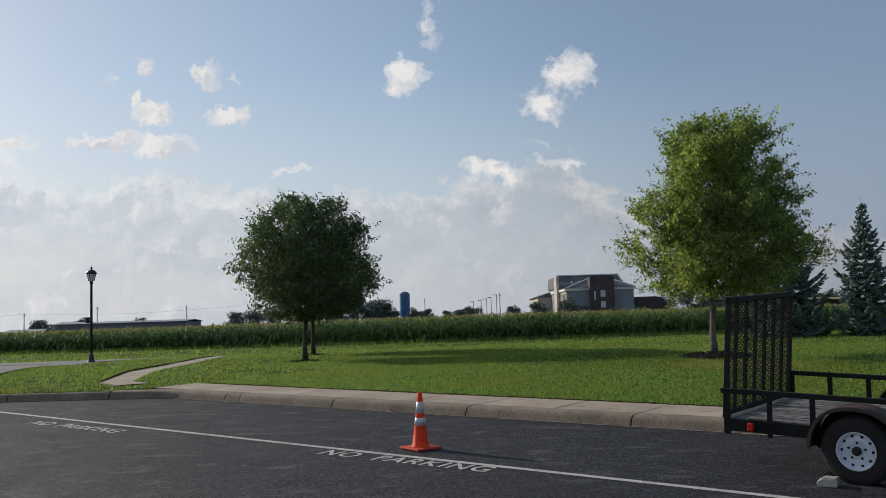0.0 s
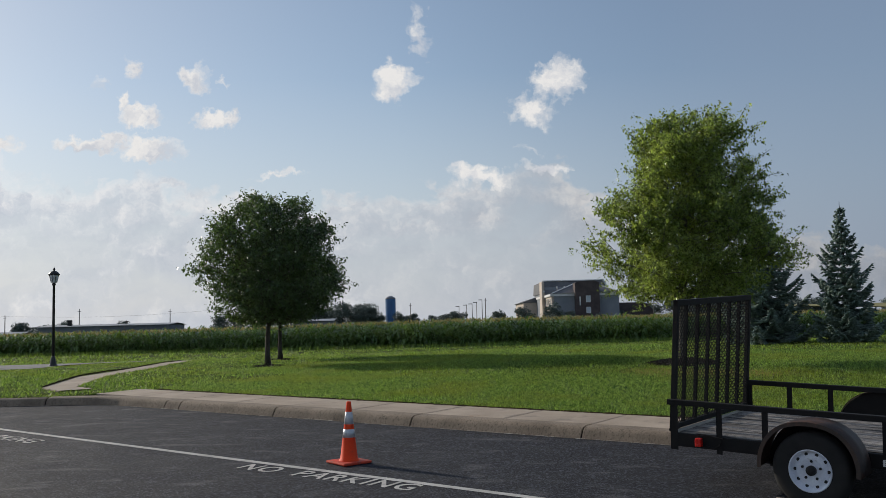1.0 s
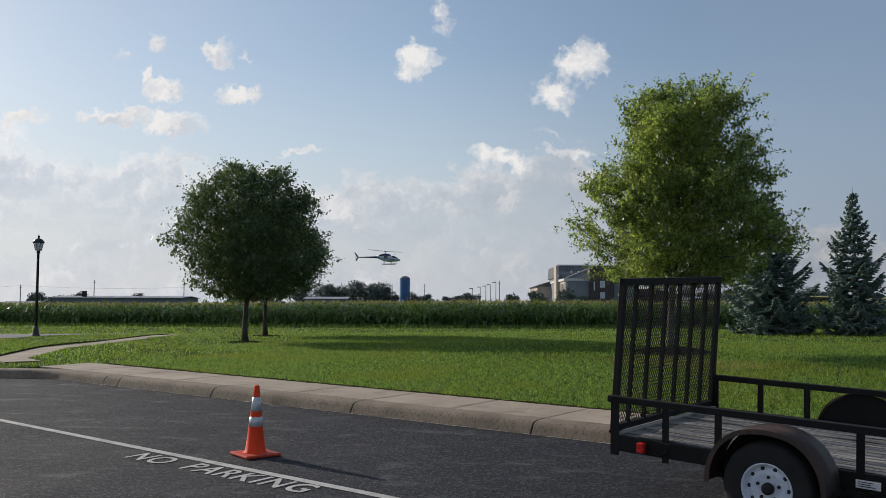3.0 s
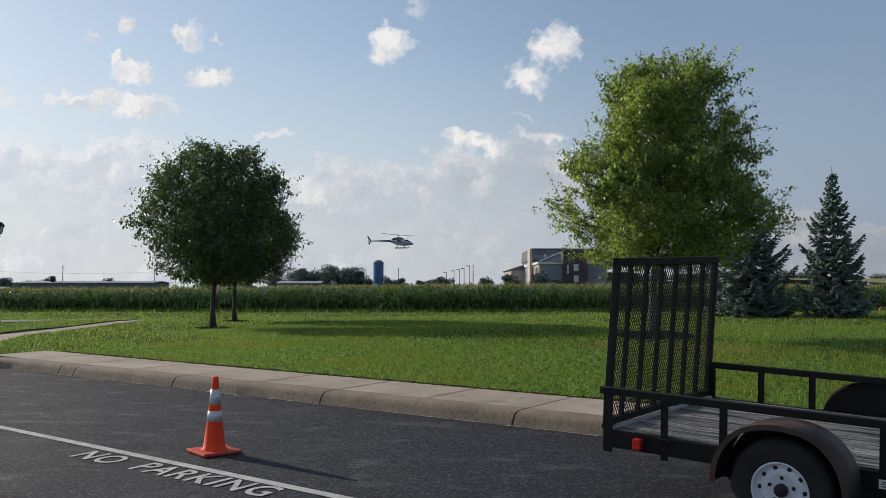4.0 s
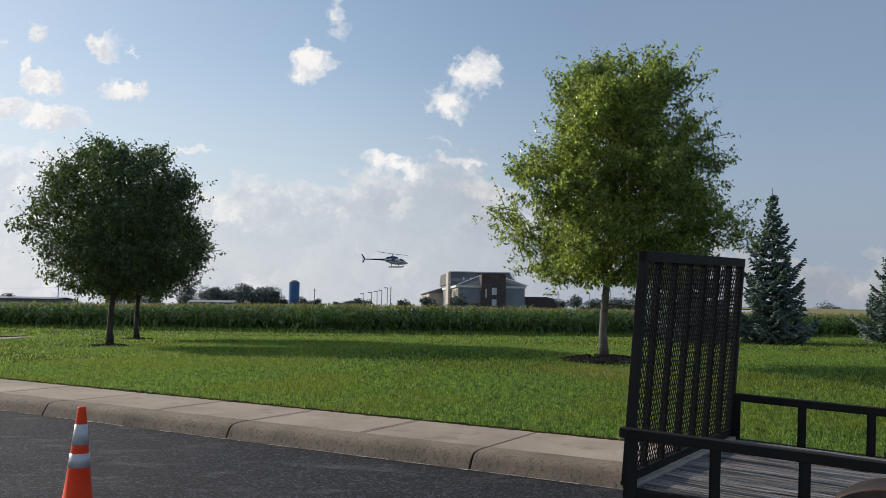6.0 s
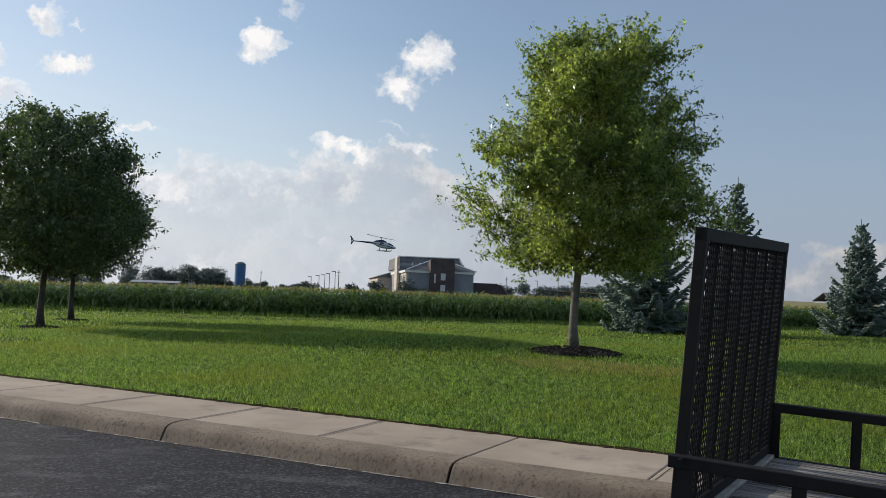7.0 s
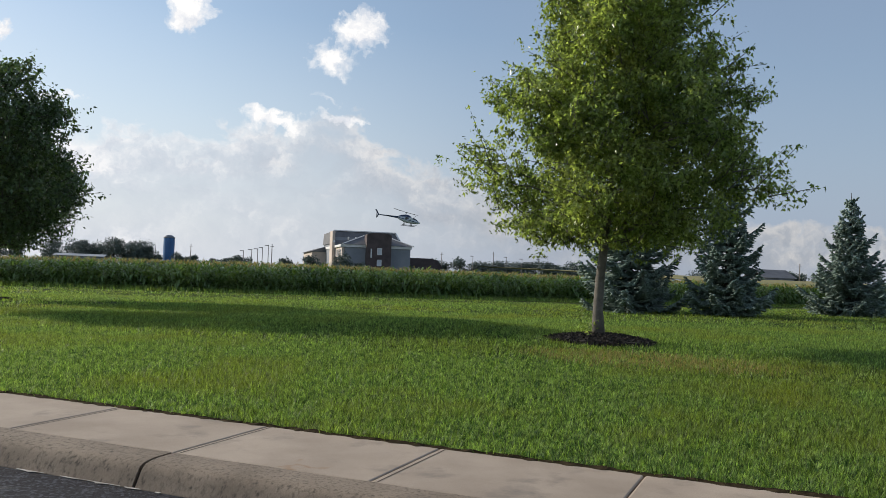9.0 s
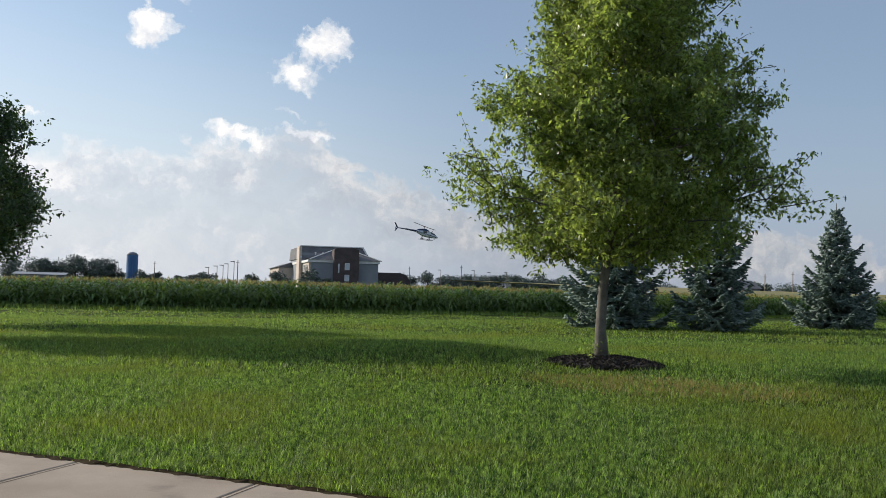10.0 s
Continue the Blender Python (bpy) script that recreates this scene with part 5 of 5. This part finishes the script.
for (xa, za), (xb, zb), y in (((-165, 6.6), (-121, 6.3), 250), ((-121, 6.3), (-60, 6.9), 250)):
    bm = bmesh.new()
    tube(bm, [(xa + (xb - xa) * k / 8, y, za + (zb - za) * k / 8 - 1.0 * math.sin(3.1416 * k / 8)) for k in range(9)], 0.018, 4)
    tagged(part("overhead_wire", bm, M["pole"]), "thin dark overhead wire between poles", "wire", "wires")


def parking_light(x, y, top):
    ob = thing("parking_light", Matrix.Translation((x, y, -0.5)), "tall grey pole light with a flat head", "street lamp", "pole lights by the far building")
    bm = bmesh.new()
    tube(bm, [(0, 0, 0), (0, 0, top + 0.5)], [0.12, 0.08], 8)
    part("pole", bm, M["pole"], ob)
    bm = bmesh.new()
    box(bm, (-1.0, -0.15, top + 0.30), (0.1, 0.15, top + 0.5))
    part("head", bm, M["pole"], ob)


for px, top in ((4.7, 6.3), (6.9, 6.7), (8.5, 7.0), (9.8, 7.4), (11.4, 8.1)):
    parking_light(px, 262.8, top)
for px, py, top in ((94.6, 308, 8.8), (101, 310, 8.4), (108, 312, 8.6), (82, 306, 8.6)):
    parking_light(px, py, top)


# ---- far trees ----
def far_tree(x, y, h, w, seed, shape="tree"):
    rng, rnd = np.random.default_rng(seed), random.Random(seed)
    ob = thing("far_tree" if shape == "tree" else "shrub", Matrix.Translation((x, y, -0.5)), "hazy dark green tree on the far field edge" if shape == "tree" else "dark green shrub beside the far building", "tree" if shape == "tree" else "shrub", "far trees")
    bm = bmesh.new()
    tube(bm, [(0, 0, 0), (0.1, 0, h * 0.5), (0, 0.1, h * 0.9)], [0.25, 0.16, 0.04], 6)
    lumps = []
    for k in range(int(9 + w)):
        z = h * rnd.uniform(0.25 if shape == "tree" else 0.1, 0.92)
        rr = w * 0.5 * math.sqrt(max(0.05, 1 - ((z / h - 0.55) / 0.5) ** 2))
        a = rnd.uniform(0, 6.283)
        s = rnd.uniform(0.3, 0.95)
        p = Vector((rr * s * math.cos(a), rr * s * math.sin(a), z))
        lumps.append((*p, rnd.uniform(0.20, 0.34) * w))
        tube(bm, [(0, 0, z * 0.6), p], [0.07, 0.03], 4, False)
    part("trunk", bm, M["bark"], ob)
    L = np.array(lumps)
    n = int(1300 + 260 * w)
    i = rng.integers(0, len(L), n)
    d = rng.normal(0, 1, (n, 3))
    d /= np.linalg.norm(d, axis=1, keepdims=True)
    pos = L[i, :3] + d * (L[i, 3] * rng.uniform(0.5, 1.08, n))[:, None] * np.array((1, 1, 0.75))
    pos[:, 2] = np.maximum(pos[:, 2], 0.2)
    leaves_mesh("crown", pos, 0.42 + 0.022 * w, *DIAMOND, M["hazed_leaf"], ob, rng, 0.3)


rt = random.Random(91)
FAR = [(-74, 300, 6.2, 6), (-68, 302, 7.2, 7), (-63, 306, 6.4, 6), (-116, 262, 4.0, 4), (-126, 300, 5.0, 6), (-106.5, 300, 4.8, 5), (-140, 300, 5.0, 7)]
FAR += [(-56 + 4.6 * k + rt.uniform(-1, 1), 334 + rt.uniform(-4, 4), rt.uniform(7.8, 10.4), rt.uniform(7, 9)) for k in range(7)]
FAR += [(-27.5, 335, 8.0, 6), (-24.0, 334, 9.6, 5), (-15.5, 334, 6.6, 6), (-11.0, 336, 5.6, 5), (-4, 338, 5.2, 5), (1, 250, 4.4, 5), (4, 246, 5.2, 5), (15, 250, 5.0, 4)]
FAR += [(66 + 5.2 * k, 326 + rt.uniform(-4, 4), rt.uniform(6.2, 8.6), rt.uniform(6, 9)) for k in range(14)]
FAR += [(94, 262, 7.0, 6), (101, 262, 6.8, 7), (140.4, 209, 5.9, 4), (109, 262, 6.0, 7), (150, 300, 6.5, 9), (165, 300, 6.5, 9), (181, 270, 7.4, 6), (193, 270, 5.5, 4), (200, 300, 7.0, 9), (215, 300, 7.0, 9), (230, 300, 7, 9)]
for k, (x, y, h, w) in enumerate(FAR):
    far_tree(x, y, h, w, 200 + k)
for k, (x, y, h, w) in enumerate(((19.5, 214, 5.6, 5), (25.3, 212, 5.9, 5.5), (30.6, 214, 3.9, 3), (29, 214, 3.0, 3), (36.5, 214, 3.4, 3), (46, 236, 4.0, 4))):
    far_tree(x, y, h, w, 300 + k, "shrub")


# ---- the far ripe field on the right ----
def far_field():
    bm = bmesh.new()
    rows = []
    for y, z in ((104, -0.4), (108, 1.9), (125, 2.5), (170, 3.4), (230, 4.3)):
        rows.append([bm.verts.new((x, y + 0.32 * (x - 30), z + 0.10 * math.sin(0.9 * x) + 0.05 * math.sin(2.3 * x))) for x in np.arange(64, 260, 2.0)])
    for A, B in zip(rows, rows[1:]):
        for a, b, c, d in zip(A, A[1:], B[1:], B):
            bm.faces.new((a, b, c, d))
    tagged(part("ripe_field", bm, M["field"]), "pale golden ripening crop beyond the corn", "field", kind="structure")


far_field()


# ---- the helicopter ----
def make_helicopter():
    """x forward, z up, from the middle of the machine."""
    root = thing("helicopter", Matrix(), "small silver and dark blue helicopter with skids, flying low", "helicopter")

    def loft(name, secs, mat, label="", n=20):
        bm, rings = bmesh.new(), []
        for x, zc, hw, hh in secs:
            rings.append([bm.verts.new((x, hw * math.copysign(abs(math.cos(a)) ** 0.8, math.cos(a)), zc + hh * math.copysign(abs(math.sin(a)) ** 0.8, math.sin(a)))) for a in [6.28319 * k / n for k in range(n)]])
        for A, B in zip(rings, rings[1:]):
            for k in range(n):
                bm.faces.new((A[k], A[(k + 1) % n], B[(k + 1) % n], B[k])).smooth = True
        bm.faces.new(rings[0][::-1]), bm.faces.new(rings[-1])
        return part(name, bm, M[mat], root, label)

    loft("fuselage", [(-0.5, 0.22, 0.18, 0.22), (0.1, 0.15, 0.45, 0.42), (0.9, 0.0, 0.62, 0.62), (1.9, -0.10, 0.68, 0.72), (2.9, -0.18, 0.66, 0.68), (3.7, -0.32, 0.56, 0.50), (4.3, -0.45, 0.38, 0.32), (4.75, -0.52, 0.12, 0.12)], "heli_silver")
    loft("cheat_line", [(-0.5, 0.20, 0.20, 0.09), (0.1, 0.12, 0.47, 0.16), (0.9, -0.02, 0.64, 0.20), (1.9, -0.16, 0.70, 0.20), (2.9, -0.30, 0.68, 0.18), (3.7, -0.46, 0.57, 0.13), (4.3, -0.55, 0.39, 0.09)], "heli_blue", "dark blue stripe")
    loft("engine_cowling", [(-0.4, 0.45, 0.20, 0.16), (0.3, 0.62, 0.36, 0.30), (1.2, 0.74, 0.40, 0.34), (2.0, 0.72, 0.36, 0.30), (2.6, 0.58, 0.20, 0.18)], "heli_blue")
    loft("windscreen", [(2.95, 0.12, 0.60, 0.42), (3.4, 0.02, 0.57, 0.42), (3.9, -0.14, 0.46, 0.32), (4.35, -0.34, 0.30, 0.16)], "heli_glass", "dark tinted windscreen")
    for s in (-1, 1):
        for x0, x1 in ((1.15, 1.95), (2.1, 2.85)):
            bm = bmesh.new()
            box(bm, (x0, 0.660 * s - 0.03, 0.02), (x1, 0.660 * s + 0.03, 0.46), 0.02)
            part("cabin_window", bm, M["pale_blind" if x0 > 2 else "heli_glass"], root)
    loft("tail_boom", [(-5.0, 0.36, 0.09, 0.10), (-3.0, 0.33, 0.13, 0.14), (-0.4, 0.27, 0.20, 0.24)], "heli_blue", "dark blue tail boom", 12)
    bm = bmesh.new()
    prism(bm, [(-4.7, 0.42), (-5.05, 0.40), (-5.75, 1.45), (-5.42, 1.45)], 0.07, Matrix.Translation((0, -0.035, 0)))
    part("tail_fin", bm, M["heli_blue"], root)
    bm = bmesh.new()
    prism(bm, [(-4.7, 0.42), (-5.0, 0.40), (-5.42, -0.42), (-5.15, -0.42)], 0.07, Matrix.Translation((0, -0.035, 0)))
    part("lower_fin", bm, M["heli_blue"], root)
    bm = bmesh.new()
    box(bm, (-2.95, -0.95, 0.36), (-2.45, 0.95, 0.40), 0.01)
    part("stabiliser", bm, M["heli_blue"], root)
    bm = bmesh.new()
    box(bm, (-5.36, -0.30, -0.40), (-5.20, -0.26, 1.20))
    part("tail_rotor", bm, M["lamp_black"], root)
    for s in (-1, 1):
        bm = bmesh.new()
        tube(bm, [(0.5, 0.95 * s, -1.36), (3.1, 0.95 * s, -1.36), (3.6, 0.95 * s, -1.30), (3.85, 0.95 * s, -1.12)], 0.055, 8)
        part("skid", bm, M["lamp_black"], root)
    for x in (1.1, 2.7):
        bm = bmesh.new()
        tube(bm, [(x, -0.95, -1.34), (x, -0.72, -0.92), (x, -0.40, -0.74), (x, 0.40, -0.74), (x, 0.72, -0.92), (x, 0.95, -1.34)], 0.05, 8)
        part("cross_tube", bm, M["lamp_black"], root)
    bm = bmesh.new()
    tube(bm, [(1.35, 0, 0.9), (1.35, 0, 1.52)], 0.07, 10)
    part("mast", bm, M["pole"], root)
    bm = bmesh.new()
    tube(bm, [(3.1, 0, 0.45), (3.6, 0, 1.0)], 0.03, 6)
    part("wire_cutter", bm, M["lamp_black"], root)
    rotor = new("rotor")
    rotor.parent = root
    rotor.matrix_basis = Matrix.Translation((1.35, 0, 1.55))
    for s in (-1, 1):
        bm = bmesh.new()
        box(bm, (0.2 * s, -0.16, 0.0), (5.08 * s, 0.16, 0.05))
        for v in bm.verts:
            v.co.z += 0.03 * abs(v.co.x) / 2
        part("rotor_blade", bm, M["pole"], rotor)
    bm = bmesh.new()
    box(bm, (-0.35, -0.12, -0.06), (0.35, 0.12, 0.10), 0.02)
    part("rotor_hub", bm, M["lamp_black"], rotor)
    return root, rotor


helicopter, rotor = make_helicopter()



# ---- grass ----
def grass_patch(name, n, u0, u1, v0, v1, hmin, hmax, width, mat, label, seed, density=None, plain=True):
    rng = np.random.default_rng(seed)
    tuft = max(1, n // 7)      # blades stand in small tufts
    cu, cv = rng.uniform(u0, u1, tuft), rng.uniform(v0, v1, tuft)
    pick = rng.integers(0, tuft, n)
    spread = 6.0 * width + 0.006
    u, v = cu[pick] + rng.normal(0, spread, n), np.maximum(cv[pick] + rng.normal(0, spread, n), v0)
    tall = rng.uniform(0.45, 1.55, tuft)[pick]
    if density is not None:
        keep = density(u, v, rng)
        u, v, tall = u[keep], v[keep], tall[keep]
    n = len(u)
    x, y = xy(u, v)
    b = np.stack((x, y, lawn_z(x, y) - 0.015), 1)
    a = rng.uniform(0, 6.283, n)
    tilt = np.abs(rng.normal(0, 0.45, n))
    h = rng.uniform(hmin, hmax, n) * tall
    d = np.stack((np.cos(a) * np.sin(tilt), np.sin(a) * np.sin(tilt), np.cos(tilt)), 1) * h[:, None]
    s = np.stack((-np.sin(a), np.cos(a), np.zeros(n)), 1) * (width * rng.uniform(0.6, 1.3, n))[:, None]
    bend_out = np.stack((np.cos(a), np.sin(a), -0.5 * np.ones(n)), 1) * (0.25 * h)[:, None]
    if plain:
        V = np.stack((b - s, b + s, b + d + bend_out), 1)
        return tagged(raw(name, V.reshape(-1, 3), np.arange(3 * n).reshape(-1, 3), mat), label, "grass", kind="stuff")
    mid = b + d * 0.55
    V = np.stack((b - s, b + s, mid + s * 0.8, b + d + bend_out, mid - s * 0.8), 1)
    F = np.array(((0, 1, 2), (0, 2, 4), (4, 2, 3)))
    f = (F[None] + (np.arange(n) * 5)[:, None, None]).reshape(-1, 3)
    return tagged(raw(name, V.reshape(-1, 3), f, mat), label, "grass", kind="stuff")


def off_walk(u, v, rng):
    """Keeps blades off the side walk, the drive and the mulch."""
    x, y = xy(u, v)
    ok = np.ones(len(u), bool)
    line = SIDE_WALK
    for a, b in zip(line, line[1:]):
        d = np.array((b[0] - a[0], b[1] - a[1]))
        t = np.clip(((x - a[0]) * d[0] + (y - a[1]) * d[1]) / (d @ d), 0, 1)
        ok &= np.hypot(x - a[0] - t * d[0], y - a[1] - t * d[1]) > 0.37
    edge = np.interp(y, (20.0, 21.5, 24.2, 32, 38.5, 43.5, 45, 50), (-14, -14.0, -12.6, -14.2, -15.4, -15.2, -11, -11))
    ok &= ~((x < edge) & (y > 20.6) & (y < 47.5))
    for (tx, ty), r in ((TREE_C, 0.74), (TREE_A, 0.46), (TREE_B, 0.44)):
        ok &= np.hypot(x - tx, y - ty) > r
    return ok


grass_patch("lawn_grass", 600000, -7.9, 8.0, 1.52, 6.0, 0.032, 0.068, 0.0050, M["blade"], "short mown green grass along the footway", 1, off_walk)
grass_patch("lawn_grass", 450000, -12.0, 10.0, 5.9, 16.0, 0.04, 0.08, 0.0065, M["blade"], "short mown green grass about the trees", 2, off_walk)
grass_patch("lawn_grass", 370000, -34.0, 14.0, 0.5, 34.0, 0.04, 0.085, 0.012, M["blade"], "green lawn reaching to the corn", 3, lambda u, v, r: off_walk(u, v, r) & ((v > 16) | (u < -12) | (u > 10) | (v < 6) & (u < -7.9)) & (v > walk_width(u)))
grass_patch("lawn_grass", 90000, -60.0, 40.0, 34.0, 62.0, 0.05, 0.11, 0.03, M["blade"], "green grass before the corn", 4, off_walk)
grass_patch("lawn_grass", 60000, -20.0, -7.9, -7.0, 4.0, 0.04, 0.08, 0.009, M["blade"], "green verge behind the bent kerb", 5, lambda u, v, r: off_walk(u, v, r) & (v > bend(u) + 0.24) & ((u < -8.4) | (v > 1.46)))
grass_patch("lawn_grass", 60000, -85.0, -34.0, -12.0, 36.0, 0.06, 0.14, 0.035, M["blade"], "rough green grass beside the drive", 8, off_walk)
grass_patch("grass_edge", 12000, -7.9, 8.0, 1.46, 1.58, 0.03, 0.085, 0.0035, M["blade"], "longer grass leaning over the footway edge", 6, None, False)
grass_patch("dry_grass", 42000, 0.0, 4.0, 5.9, 7.9, 0.035, 0.075, 0.0045, M["dry_blade"], "yellowed worn grass below the tree", 7, lambda u, v, r: np.hypot((u - 2.0) / 1.9, (v - 6.9) / 0.85) < r.uniform(0.2, 1.0, len(u)))


def turf_edge():
    """Bare soil and thatch where the lawn was cut back along the footway."""
    rng = random.Random(19)
    bm, last, u = bmesh.new(), None, -7.9
    while u < 8.0:
        w = float(walk_width(u))
        row = []
        for v, dz in ((w - rng.choice((0.0, 0.01, 0.02, 0.045)) - rng.uniform(0.0, 0.012), 0.004), (w + 0.012, rng.uniform(0.016, 0.030)), (w + rng.uniform(0.03, 0.07), 0.006)):
            x, y = xy(u, v)
            row.append(bm.verts.new((x, y, float(lawn_z(x, y)) + dz)))
        if last:
            for k in (0, 1):
                bm.faces.new((last[k], row[k], row[k + 1], last[k + 1]))
        last = row
        u += rng.uniform(0.04, 0.10)
    tagged(part("turf_edge", bm, M["thatch"]), "dark bare soil and thatch along the footway edge", "turf edge", kind="structure")


turf_edge()


def weeds():
    """Rough uncut strip between lawn and corn."""
    rng = np.random.default_rng(41)
    n = 26000
    tot = sum(math.hypot(b[0] - a[0], b[1] - a[1]) for a, b in zip(CORN, CORN[1:]))
    P = []
    for s in rng.uniform(0, tot, n):
        x, y, nx, ny = corn_line(s)
        w = -abs(rng.normal(0, 1.3)) - 0.3
        P.append((x + nx * w, y + ny * w))
    P = np.array(P)
    b = np.stack((P[:, 0], P[:, 1], lawn_z(P[:, 0], P[:, 1]) - 0.02), 1)
    a = rng.uniform(0, 6.283, n)
    h = rng.uniform(0.16, 0.42, n)
    s = np.stack((-np.sin(a), np.cos(a), np.zeros(n)), 1) * 0.03
    d = np.stack((np.cos(a) * 0.35, np.sin(a) * 0.35, np.ones(n)), 1) * h[:, None]
    V = np.stack((b - s, b + s, b + d), 1).reshape(-1, 3)
    tagged(raw("weed_strip", V, np.arange(n * 3).reshape(-1, 3), M["blade"]), "rough uncut weeds along the corn's edge", "weeds", kind="stuff")


weeds()


# ---- what moves ----
def motions():
    flight = [(0.0, -44.0, 11.5, 0.5), (1.0, -35.2, 11.6, 1.0), (2.0, -26.1, 11.8, 1.0), (2.5, -21.6, 11.85, 1.2), (3.2, -15.2, 11.9, 2.0), (3.8, -9.9, 11.95, 2.0), (4.5, -3.8, 12.03, 2.0), (5.0, 0.4, 12.25, 1.8),
              (5.5, 4.6, 12.5, 2.0), (6.2, 10.7, 12.7, 3.0), (7.0, 17.8, 13.05, 5.5), (7.5, 22.3, 13.25, 6.5), (8.0, 27.2, 13.5, 7.0), (8.5, 32.5, 13.75, 7.0), (9.0, 38.0, 14.0, 7.5), (9.5, 43.8, 14.35, 9.0), (10.0, 49.9, 14.7, 10.0)]
    walk(helicopter, [(t, pose(x, 203.0 + 0.65 * t, z, -2.0, pitch - 3.2, -3.0)) for t, x, z, pitch in flight])
    walk(rotor, [(0.1 * k, pose(1.35, 0, 1.55, 0, 0, 50 + 72.0 * k)) for k in range(101)])


motions()
